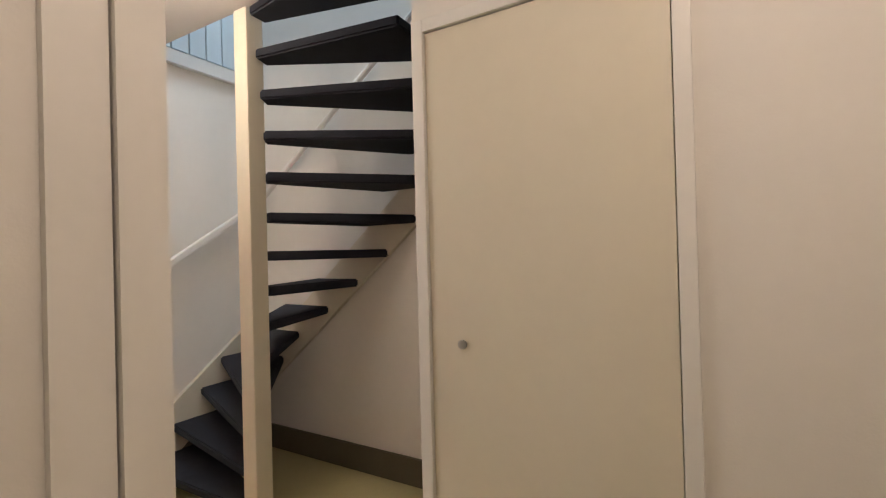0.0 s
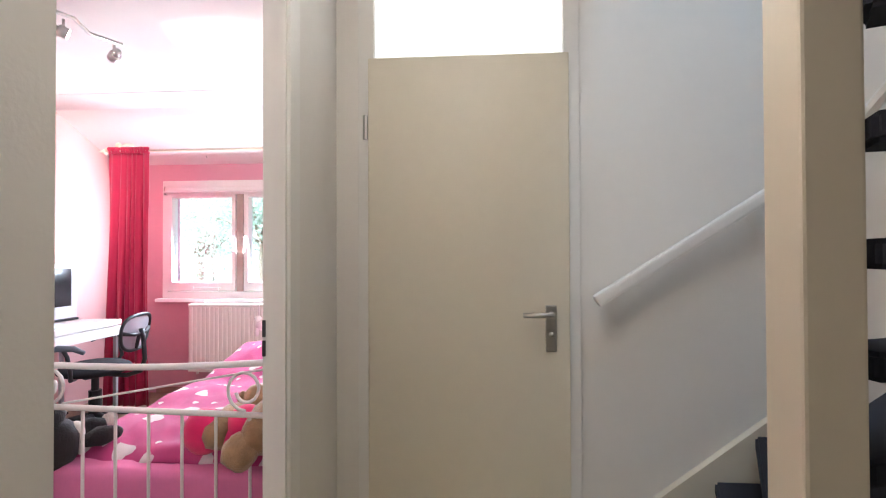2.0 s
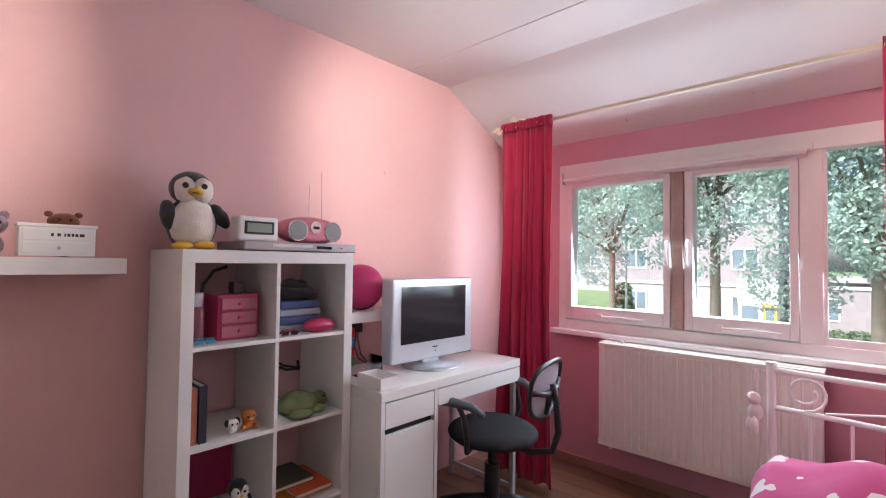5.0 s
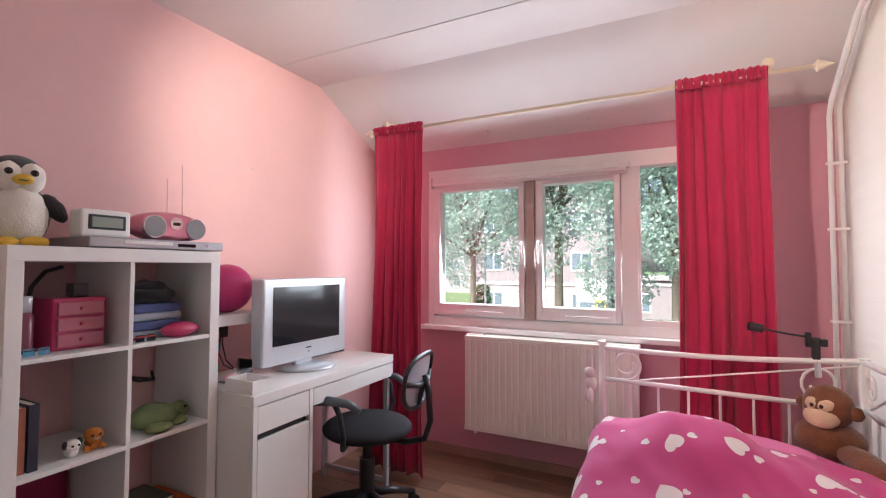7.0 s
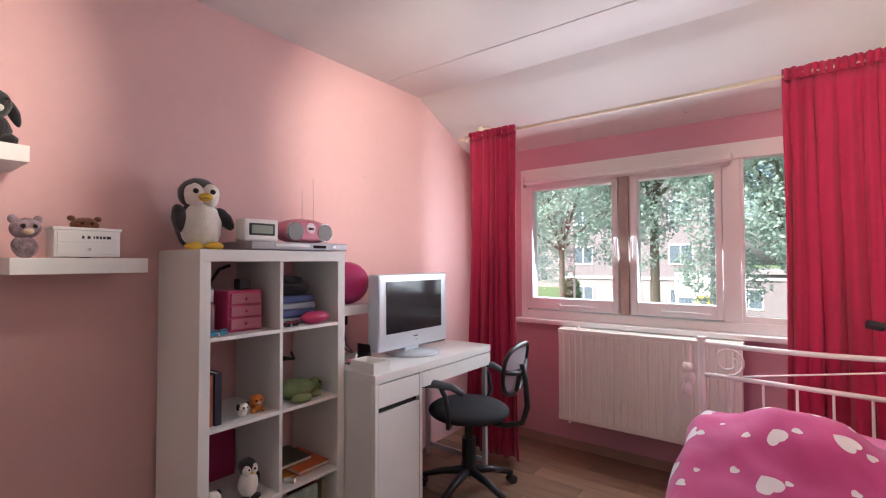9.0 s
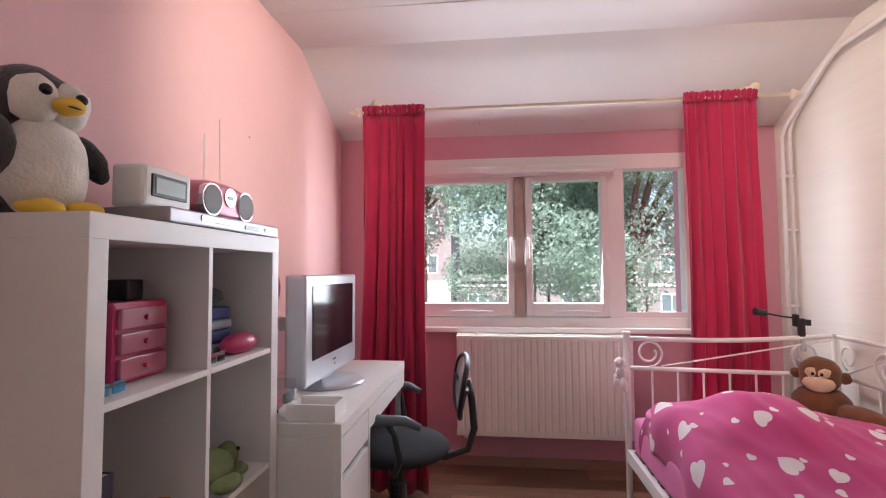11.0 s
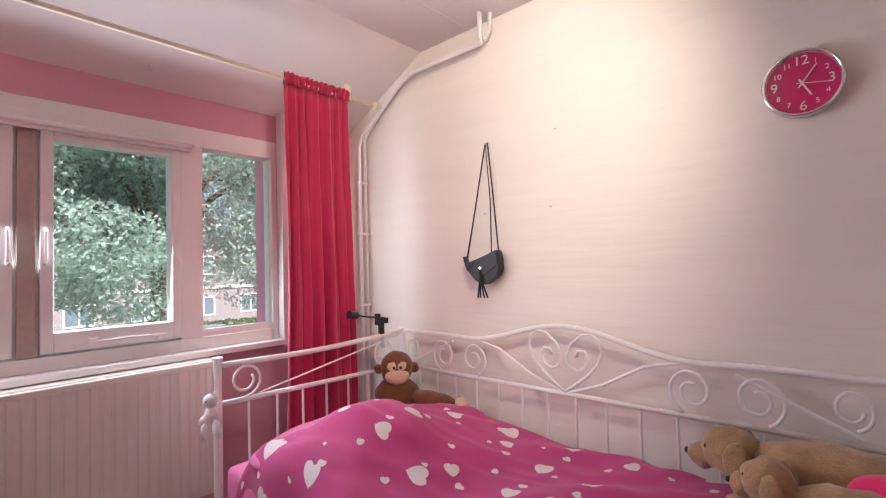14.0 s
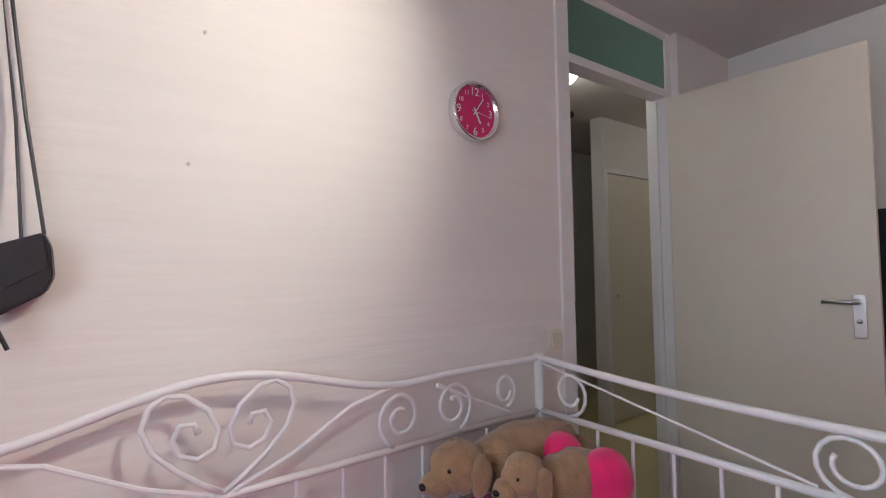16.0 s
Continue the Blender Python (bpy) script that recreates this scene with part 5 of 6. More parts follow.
part("wire", T(([(-2.47, 3.50, 1.0), (-2.46, 3.505, 0.93), (-2.45, 3.49, 0.86), (-2.44, 3.51, 0.80), (-2.40, 3.53, 0.779)], 0.003), ([(-2.47, 3.53, 1.0), (-2.465, 3.52, 0.9), (-2.45, 3.53, 0.82), (-2.42, 3.55, 0.779)], 0.003)), M_BLACK, cb)
part("plug", B((-2.487, -2.455, 3.485, 3.545, 0.93, 0.985), bevel=0.006), M_BLACK, cb)

# bookcase contents; cells counted from the top
YM = 2.904
Z = [1.335 * k / 4 + 0.0072 for k in range(4)]
Z[0] = 0.046
# pink lowered in value to carry the shade inside the bookcase cell
M_PINKP = mat("hot_pink_plastic", (0.48, 0.03, 0.12), 0.35)
M_PINKC = mat("clear_pink_plastic", (0.42, 0.13, 0.18), 0.25)
dr = empty("drawer_box", "small pink drawer box with clear drawers in the bookcase", "drawer box", (-2.27, 2.79, Z[3]))
part("body", B((-0.08, 0.055, -0.075, 0.075, 0, 0.165), bevel=0.006), M_PINKP, dr)
for k in range(3):
    f = part("drawer", B((0.055, 0.066, -0.064, 0.064, 0.010 + k * 0.05, 0.052 + k * 0.05), bevel=0.003), M_PINKC, dr, "translucent pink drawer")
    part("knob", T(([(0.066, 0, 0.031 + k * 0.05), (0.074, 0, 0.031 + k * 0.05)], 0.006)), M_PINKP, f)
tagged(part("charger", B((-2.29, -2.24, 2.78, 2.825, Z[3] + 0.166, Z[3] + 0.21), bevel=0.005), M_BLACK), "small black charger block on the pink drawer box", "charger")
tagged(part("cable", T(([(-2.34, 2.70, Z[3] + 0.004), (-2.33, 2.69, Z[3] + 0.12), (-2.33, 2.705, Z[3] + 0.20), (-2.34, 2.745, Z[3] + 0.25), (-2.36, 2.80, Z[3] + 0.265)], 0.007)), M_BLACK), "thick black cable looping in the bookcase", "cable")
bt = empty("spray_bottle", "dark spray bottle with a silver cap in the bookcase", "bottle", (-2.25, 2.66, Z[3]))
part("bottle", lathe(bmesh.new(), [(0.02, 0), (0.022, 0.01), (0.022, 0.11), (0.014, 0.125)]), mat("dark_rose_plastic", (0.20, 0.05, 0.08), 0.3), bt, smooth=True)
part("cap", lathe(bmesh.new(), [(0.016, 0.125), (0.017, 0.17), (0.015, 0.175)]), M_SILVER, bt, smooth=True)
gl = empty("sunglasses", "black and blue sunglasses lying on the shelf", "sunglasses", (-2.175, 2.655, Z[3]))
part("frame", T(([(0.0, -0.035, 0.012), (0.012, -0.03, 0.02), (0.012, 0.03, 0.02), (0.0, 0.035, 0.012)], 0.004), ([(-0.06, -0.03, 0.006), (0.0, -0.035, 0.012)], 0.003), ([(-0.06, 0.04, 0.006), (0.0, 0.035, 0.012)], 0.003)), M_BLACK, gl)
part("lens", B((0.012, 0.015, -0.032, -0.004, 0.004, 0.026), (0.012, 0.015, 0.004, 0.032, 0.004, 0.026), bevel=0.001), mat("blue_lens", (0.05, 0.25, 0.4), 0.1), gl)
M_DENIM = mat("blue_denim", (0.07, 0.09, 0.22), 0.85, var=0.2, scale=20)
M_GREYBOX = mat("grey_card", (0.30, 0.33, 0.38), 0.7)
for k, (h, w, m, n) in enumerate(((0.03, 0.105, M_GREYBOX, "grey"), (0.034, 0.10, M_DENIM, "blue"), (0.028, 0.104, M_GREYBOX, "grey"), (0.032, 0.098, M_DENIM, "blue"))):
    z = Z[3] + sum((0.03, 0.034, 0.028, 0.032)[:k]) + 0.001 * k
    bm = B((-2.42, -2.22, 3.06 - w, 3.06 + w - 0.02, z, z + h), bevel=0.010, seg=3)
    tagged(part("folded_cloth", bm, m), n + " folded cloth in a stack inside the bookcase", "cloth", "folded cloths")
plush("fur_hat", "black fluffy hat on the folded cloths", (-2.31, 3.06, Z[3] + 0.13), 0, [(M_BLKPLUSH, (0, 0, 0.028), (0.09, 0.095, 0.035)), (M_BLKPLUSH, (0.01, 0.0, 0.055), (0.06, 0.06, 0.028))], category="hat", rough=0.012)
bm = bmesh.new()
blob(bm, (-2.18, 3.11, Z[3] + 0.028), (0.035, 0.075, 0.028), sub=3, rough=0.004)
tagged(part("pouch", bm, M_PINKP, smooth=True), "hot pink pouch in the bookcase", "pouch")
g2 = empty("sunglasses", "dark red sunglasses lying on the shelf", "sunglasses", (-2.165, 2.965, Z[3]))
part("frame", T(([(0.0, -0.04, 0.008), (0.01, -0.03, 0.02), (0.01, 0.03, 0.02), (0.0, 0.04, 0.008)], 0.004)), mat("dark_red_plastic", (0.25, 0.02, 0.03), 0.2), g2)
part("lens", B((0.009, 0.012, -0.034, -0.004, 0.002, 0.026), (0.009, 0.012, 0.004, 0.034, 0.002, 0.026), bevel=0.001), M_SCREEN, g2)


def book(x0, x1, y0, y1, z0, z1, colour, label, lying=False):
    c = empty("book", label, "book", group="books in the bookcase")
    m = mat("book_cover", colour, 0.4, var=0.15, scale=18)
    t = 0.002
    if lying:
        part("cover", B((x0, x1, y0, y1, z0, z0 + t), (x0, x1, y0, y1, z1 - t, z1), (x0, x0 + t, y0, y1, z0 + t, z1 - t)), m, c)
        part("pages", B((x0 + t, x1 - 0.004, y0 + 0.003, y1 - 0.003, z0 + t, z1 - t)), M_PAPER, c)
    else:
        part("cover", B((x0, x1, y0, y0 + t, z0, z1), (x0, x1, y1 - t, y1, z0, z1), (x1 - t, x1, y0 + t, y1 - t, z0, z1)), m, c)
        part("pages", B((x0 + 0.004, x1 - t, y0 + t, y1 - t, z0 + 0.003, z1 - 0.003)), M_PAPER, c)


M_PAPER = mat("paper", (0.66, 0.62, 0.54), 0.8)
book(-2.30, -2.17, 2.612, 2.64, Z[2], Z[2] + 0.19, (0.35, 0.12, 0.07), "thick red-brown book standing in the bookcase")
book(-2.30, -2.165, 2.645, 2.67, Z[2], Z[2] + 0.195, (0.03, 0.03, 0.045), "black book standing in the bookcase")
plush("plush_puppy", "tiny black and white plush puppy on the shelf", (-2.19, 2.765, Z[2]), 0, [(M_WPLUSH, (0, 0, 0.02), (0.022, 0.020, 0.02)), (M_WPLUSH, (0.01, 0, 0.038), (0.02, 0.022, 0.019)), (M_BLKPLUSH, (0.008, -0.02, 0.042), (0.01, 0.008, 0.014)), (M_BLKPLUSH, (0.008, 0.018, 0.044), (0.012, 0.010, 0.014)), (M_EYE, (0.027, -0.008, 0.04), (0.004, 0.004, 0.004)), (M_EYE, (0.027, 0.008, 0.04), (0.004, 0.004, 0.004))], rough=0.003)
plush("plush_lion", "tiny orange plush lion on the shelf", (-2.20, 2.83, Z[2]), -8, [(M_ORANGE, (0, 0, 0.022), (0.024, 0.022, 0.022)), (M_ORANGE, (0.01, 0, 0.05), (0.024, 0.028, 0.024)), (M_ORANGE, (0.02, -0.022, 0.012), (0.012, 0.01, 0.010)), (M_ORANGE, (0.02, 0.022, 0.012), (0.012, 0.01, 0.010)), (M_EYE, (0.031, -0.01, 0.053), (0.004, 0.005, 0.005)), (M_EYE, (0.031, 0.01, 0.053), (0.004, 0.005, 0.005)), (M_FACE, (0.031, 0, 0.044), (0.006, 0.009, 0.006))], rough=0.004)
M_GREENP = mat("olive_green_plush", (0.18, 0.21, 0.09), 0.95, var=0.35, scale=20, bump=0.8, bscale=200)
plush("plush_turtle", "green plush turtle lying on the shelf", (-2.24, 3.05, Z[2]), 20, [(M_GREENP, (0, 0, 0.04), (0.075, 0.085, 0.045)), (M_GREENP, (0.04, 0.09, 0.04), (0.035, 0.04, 0.032)), (M_GREENP, (0.065, -0.05, 0.018), (0.04, 0.05, 0.017)), (M_GREENP, (-0.05, 0.07, 0.016), (0.035, 0.04, 0.015)), (M_GREENP, (0.07, 0.04, 0.016), (0.035, 0.03, 0.015)), (M_EYE, (0.07, 0.085, 0.055), (0.006, 0.006, 0.006))])
tagged(part("cable", T(([(-2.46, 2.96, Z[2] + 0.27), (-2.45, 3.02, Z[2] + 0.2), (-2.45, 3.10, Z[2] + 0.15), (-2.46, 3.17, Z[2] + 0.13)], 0.005), ([(-2.40, 2.93, Z[2] + 0.27), (-2.36, 2.99, Z[2] + 0.19), (-2.35, 3.06, Z[2] + 0.155), (-2.37, 3.13, Z[2] + 0.145), (-2.45, 3.17, Z[2] + 0.16)], 0.006), ([(-2.36, 3.03, Z[2] + 0.165), (-2.37, 3.01, Z[2] + 0.10), (-2.38, 3.04, Z[2] + 0.03)], 0.005)), M_BLACK), "dark cables behind the bookcase shelf", "cable")
tagged(part("folder", B((-2.47, -2.45, 2.62, 2.88, Z[1], Z[1] + 0.26), bevel=0.002), mat("plum_card", (0.30, 0.01, 0.08), 0.5)), "large plum coloured folder standing at the back", "folder")
plush("plush_penguin", "small black and white plush penguin in the bookcase", (-2.20, 2.80, Z[1]), -5, [(M_WPLUSH, (0, 0, 0.055), (0.038, 0.040, 0.052)), (M_BLKPLUSH, (-0.008, 0, 0.122), (0.036, 0.036, 0.034)), (M_WPLUSH, (0.014, -0.014, 0.116), (0.022, 0.016, 0.022)), (M_WPLUSH, (0.014, 0.014, 0.116), (0.022, 0.016, 0.022)), (M_BLKPLUSH, (0.02, -0.022, 0.007), (0.02, 0.018, 0.009)), (M_BLKPLUSH, (0.02, 0.022, 0.007), (0.02, 0.018, 0.009)), (M_BLKPLUSH, (-0.01, 0.042, 0.06), (0.012, 0.010, 0.03)), (M_EYE, (0.033, -0.012, 0.122), (0.005, 0.005, 0.005)), (M_EYE, (0.033, 0.012, 0.122), (0.005, 0.005, 0.005)), (M_YEL, (0.038, 0, 0.110), (0.006, 0.006, 0.005))], rough=0.004)
plush("plush_panda", "small black and white plush animal on the shelf", (-2.165, 2.635, Z[1]), 10, [(M_WPLUSH, (0, 0, 0.03), (0.03, 0.028, 0.032)), (M_WPLUSH, (0.005, 0.005, 0.07), (0.028, 0.028, 0.026)), (M_BLKPLUSH, (0.0, 0.03, 0.072), (0.014, 0.01, 0.022)), (M_BLKPLUSH, (0.0, -0.022, 0.075), (0.014, 0.01, 0.020)), (M_EYE, (0.03, 0.014, 0.07), (0.006, 0.006, 0.006))], rough=0.003)
book(-2.42, -2.20, 2.96, 3.18, Z[1], Z[1] + 0.012, (0.62, 0.24, 0.03), "orange book lying in the bookcase", True)
book(-2.41, -2.17, 3.02, 3.185, Z[1] + 0.0125, Z[1] + 0.03, (0.66, 0.12, 0.03), "bright orange-red book lying on another", True)
book(-2.43, -2.24, 2.95, 3.14, Z[1] + 0.0305, Z[1] + 0.048, (0.06, 0.08, 0.05), "dark green book lying on the pile", True)
tagged(part("glue_stick", T(([(-2.19, 2.96, Z[1] + 0.011), (-2.15, 2.985, Z[1] + 0.011)], 0.0105), n=14), M_WHITE), "white glue stick lying by the books", "glue stick")
for i, (c, h) in enumerate((((0.05, 0.08, 0.12), 0.22), ((0.35, 0.06, 0.04), 0.24), ((0.28, 0.2, 0.12), 0.21), ((0.08, 0.1, 0.07), 0.235))):
    book(-2.40, -2.19, 2.612 + i * 0.022, 2.632 + i * 0.022, Z[0], Z[0] + h, c, ("dark blue", "dark red", "brown", "dark green")[i] + " book standing in the lowest cell")
plush("plush_bear", "brown plush bear slumped in the lowest cell", (-2.22, 2.79, Z[0]), 0, [(M_BROWN, (0, 0, 0.06), (0.06, 0.06, 0.06)), (M_BROWN, (0.01, 0, 0.145), (0.048, 0.05, 0.045)), (M_BROWN, (0.0, -0.045, 0.18), (0.014, 0.016, 0.016)), (M_BROWN, (0.0, 0.045, 0.18), (0.014, 0.016, 0.016)), (M_FACE, (0.05, 0, 0.135), (0.016, 0.022, 0.016)), (M_BROWN, (0.05, -0.04, 0.025), (0.035, 0.022, 0.022)), (M_BROWN, (0.05, 0.04, 0.025), (0.035, 0.022, 0.022)), (M_EYE, (0.055, -0.02, 0.155), (0.005, 0.005, 0.005)), (M_EYE, (0.055, 0.02, 0.155), (0.005, 0.005, 0.005))])
M_PICT = mat("pale_picture_print", (0.45, 0.55, 0.50), 0.5, var=0.5, scale=12)
bx = part("picture_book", B((-2.20, -2.185, 2.93, 3.13, Z[0], Z[0] + 0.23), bevel=0.001), M_PICT)
bx.matrix_basis = pose(0.0, 0, 0.0)
tagged(bx, "pale blue and yellow picture book facing out", "book")
for i, c in enumerate(((0.30, 0.05, 0.05), (0.1, 0.07, 0.05), (0.35, 0.3, 0.2))):
    book(-2.42, -2.21, 3.13 + i * 0.022, 3.15 + i * 0.022, Z[0], Z[0] + 0.24 - i * 0.01, c, ("red", "dark brown", "beige")[i] + " book standing beside the picture book")

# wall shelves' things
plush("plush_dog", "black and white plush dog on the floating shelf", (-2.34, 2.035, 1.635), 20, [
    (M_BLKPLUSH, (0, 0, 0.055), (0.06, 0.062, 0.058)), (M_BLKPLUSH, (0.01, 0.0, 0.13), (0.052, 0.058, 0.05)), (M_WPLUSH, (0.042, 0, 0.118), (0.02, 0.024, 0.022)), (M_WPLUSH, (0.035, 0, 0.15), (0.022, 0.011, 0.028)),
    (M_BLKPLUSH, (0.0, 0.072, 0.12), (0.018, 0.014, 0.045), (22, 0, 0)), (M_BLKPLUSH, (0.0, -0.066, 0.11), (0.018, 0.014, 0.04), (-22, 0, 0)), (mat("blue_eye", (0.25, 0.5, 0.75), 0.1), (0.054, -0.026, 0.138), (0.008, 0.011, 0.012)), (M_EYE, (0.061, -0.026, 0.138), (0.004, 0.006, 0.007)),
    (M_EYE, (0.054, 0.026, 0.138), (0.008, 0.009, 0.010)), (M_BLKPLUSH, (0.05, -0.03, 0.02), (0.03, 0.02, 0.02)), (M_BLKPLUSH, (0.05, 0.03, 0.02), (0.03, 0.02, 0.02))])
cu = empty("cup", "white cup holding a toy wand and pink blossom on the shelf", "cup", (-2.31, 1.92, 1.635))
part("cup_body", lathe(bmesh.new(), [(0.018, 0), (0.02, 0.004), (0.023, 0.085), (0.021, 0.085), (0.017, 0.01)]), M_WHITE, cu, smooth=True)
part("wand", T(([(0, 0, 0.01), (0.004, -0.004, 0.16)], 0.005), ([(0.004, -0.004, 0.15), (0.005, -0.004, 0.175)], 0.010), ([(0.005, -0.004, 0.175), (0.006, -0.005, 0.215)], 0.007)), mat("violet_plastic", (0.16, 0.07, 0.20), 0.3), cu)
part("wand_tip", T(([(0.006, -0.005, 0.215), (0.006, -0.005, 0.235)], 0.005)), M_WHITE, cu)
wr = empty("wire_bundle", "thin dark wires dangling from the floating shelf", "wire")
part("wire", T(([(-2.30, 1.80, 1.637), (-2.40, 1.77, 1.60), (-2.47, 1.74, 1.56), (-2.477, 1.69, 1.49), (-2.477, 1.71, 1.44), (-2.477, 1.80, 1.405), (-2.477, 1.85, 1.42), (-2.477, 1.84, 1.48), (-2.477, 1.79, 1.53), (-2.45, 1.76, 1.60)], 0.0022)), M_BLACK, wr)
part("wire", T(([(-2.477, 1.80, 1.405), (-2.48, 1.74, 1.34), (-2.481, 1.62, 1.29)], 0.0014)), M_BLACK, wr)
part("wire", T(([(-2.30, 1.79, 1.639), (-2.29, 1.74, 1.66), (-2.30, 1.72, 1.655)], 0.002)), M_BLACK, wr)
M_LEOP = mat("grey_pink_spotted_plush", (0.30, 0.22, 0.25), 0.95, var=0.7, scale=60, bump=0.8, bscale=200)
plush("plush_leopard", "small grey spotted plush leopard beside the jewellery chest", (-2.30, 2.125, 1.302), 5, [(M_LEOP, (0, 0, 0.035), (0.03, 0.032, 0.036)), (M_LEOP, (0.005, 0, 0.09), (0.032, 0.038, 0.032)), (M_LEOP, (0, -0.03, 0.118), (0.010, 0.012, 0.014)), (M_LEOP, (0, 0.03, 0.118), (0.010, 0.012, 0.014)), (M_FACE, (0.032, 0, 0.080), (0.01, 0.014, 0.010)), (M_EYE, (0.033, -0.014, 0.096), (0.006, 0.007, 0.007)), (M_EYE, (0.033, 0.014, 0.096), (0.006, 0.007, 0.007))], rough=0.004)
jc = empty("jewellery_chest", "small white wooden jewellery chest with one drawer", "jewellery box", (-2.29, 2.27, 1.302))
part("body", B((-0.045, 0.045, -0.088, 0.088, 0.004, 0.088), bevel=0.002), M_WHITE, jc)
part("lid", B((-0.049, 0.049, -0.092, 0.092, 0.0885, 0.098), bevel=0.002), M_WHITE, jc)
dd = part("drawer", B((0.0455, 0.049, -0.08, 0.08, 0.012, 0.045), bevel=0.001), M_WHITE, jc)
part("knob", T(([(0.049, 0.0, 0.028), (0.057, 0, 0.028)], 0.005)), M_CHROME, dd)
part("panel", B((0.0455, 0.048, -0.08, 0.08, 0.05, 0.083), bevel=0.001), M_WHITE, jc)
for y0, y1 in ((-0.018, -0.012), (-0.004, 0.004), (0.012, 0.016), (0.019, 0.026), (0.029, 0.035), (0.038, 0.045), (0.048, 0.06)):
    part("lettering", B((0.0481, 0.0487, y0, y1, 0.062, 0.071)), M_BLACK, jc, "dark illegible lettering stroke")
plush("plush_bear", "small brown plush bear behind the jewellery chest", (-2.40, 2.30, 1.302), 0, [(M_BROWN, (0, 0, 0.05), (0.035, 0.05, 0.05)), (M_BROWN, (0.0, 0, 0.115), (0.03, 0.042, 0.028)), (M_BROWN, (0, -0.038, 0.138), (0.01, 0.012, 0.010)), (M_BROWN, (0, 0.038, 0.138), (0.01, 0.012, 0.010)), (M_EYE, (0.028, -0.014, 0.12), (0.004, 0.005, 0.005)), (M_EYE, (0.028, 0.014, 0.12), (0.004, 0.005, 0.005))], rough=0.004)
so = empty("wall_socket", "cream double wall socket low on the pink wall", "socket")
part("plate", B((WX + 0.001, WX + 0.011, 1.475, 1.545, 0.87, 0.985), bevel=0.003), M_DOOR, so)
for z in (0.90, 0.955):
    part("hole", T(([(WX + 0.0105, 1.51, z), (WX + 0.0125, 1.51, z)], 0.017), n=16), M_TRIM, so)


def screw(at, out, name="nail"):
    o = Vector(out)
    p = Vector(at)
    ob = part(name, T(([p, p + o * 0.006], 0.0045), n=8), M_STEEL)
    tagged(ob, "small bare nail still in the wall", "nail", "nails in the walls")


for p in ((EX - 0.0005, 3.42, 1.828), (EX - 0.0005, 3.455, 1.495), (EX - 0.0005, 3.813, 1.496)):
    screw(p, (-1, 0, 0))
screw((WX + 0.0005, 3.70, 1.80), (1, 0, 0))
for x in (-0.92, -1.55):
    tagged(part("hook", T(([(x, NY - 0.13, 2.168), (x, NY - 0.135, 2.15), (x + 0.012, NY - 0.14, 2.145)], 0.004)), M_STEEL), "small metal hook under the slope", "hook")

# wardrobe and corner storage
wd = empty("wardrobe", "white wardrobe with silver bar handles in the corner", "wardrobe")
part("carcass", B((WX + 0.002, -1.95, SY + 0.003, 1.09, 0, 1.98), bevel=0.002), M_WHITE, wd)
for a, b, hy in ((SY + 0.006, 0.87, 0.83), (0.875, 1.087, 1.045)):
    dw = part("wardrobe_door", B((-1.949, -1.93, a, b, 0.45, 1.975), bevel=0.002), M_WHITE, wd)
    part("handle", T(([(-1.93, hy, 0.99), (-1.90, hy, 0.99), (-1.90, hy, 1.13), (-1.93, hy, 1.13)], 0.005)), M_STEEL, dw)
for z in (0.03, 0.24):
    dw = part("drawer", B((-1.949, -1.93, SY + 0.006, 1.087, z, z + 0.2), bevel=0.002), M_WHITE, wd)
    part("handle", T(([(-1.93, 1.01, z + 0.1), (-1.90, 1.01, z + 0.1), (-1.90, 1.06, z + 0.1), (-1.93, 1.06, z + 0.1)], 0.005)), M_STEEL, dw)

M_TUB = clear("clear_storage_plastic", (0.62, 0.64, 0.70))
for i, z in enumerate((0.0, 0.42)):
    b = empty("storage_tub", ("lower", "upper")[i] + " clear plastic storage tub with toys and games inside", "storage tub", group="stacked storage tubs")
    x0, x1, y0, y1 = -0.56, 0.22, SY + 0.02, 1.165
    part("wall_panel", B((x0, x1, y1 - 0.004, y1, z + 0.01, z + 0.38), (x1 - 0.004, x1, y0, y1 - 0.004, z + 0.01, z + 0.38), (x0, x0 + 0.004, y0, y1 - 0.004, z + 0.01, z + 0.38), (x0 + 0.004, x1 - 0.004, y0, y0 + 0.004, z + 0.01, z + 0.38)), M_TUB, b)
    part("base", B((x0, x1, y0, y1, z + 0.001, z + 0.009)), M_TUB, b)
    part("rim", B((x0 - 0.01, x1 + 0.01, y0 - 0.01, y1 + 0.012, z + 0.381, z + 0.405), bevel=0.005), mat("frosted_lid", (0.50, 0.53, 0.60), 0.3), b)
    rng = random.Random(4 + i)
    for k in range(7):
        cx, cy = x0 + 0.08 + 0.09 * k, y1 - 0.09 - 0.05 * rng.random()
        w, h = 0.05 + 0.05 * rng.random(), 0.08 + 0.16 * rng.random()
        col = ((0.5, 0.5, 0.45), (0.06, 0.14, 0.32), (0.45, 0.3, 0.15), (0.3, 0.05, 0.05), (0.55, 0.5, 0.4), (0.10, 0.10, 0.12), (0.5, 0.25, 0.3))[(k + 3 * i) % 7]
        ob = part("game_box", xf(B((-w, w, -0.02, 0.02, 0, h), bevel=0.002), pose(cx, cy, z + 0.0095, 0, 0, rng.uniform(-25, 25))), mat("card", col, 0.5, var=0.3, scale=20))
        tagged(ob, ("beige", "blue", "tan", "dark red", "cream", "black", "pink")[(k + 3 * i) % 7] + " card game box standing in a storage tub", "box", "boxes in the tubs")
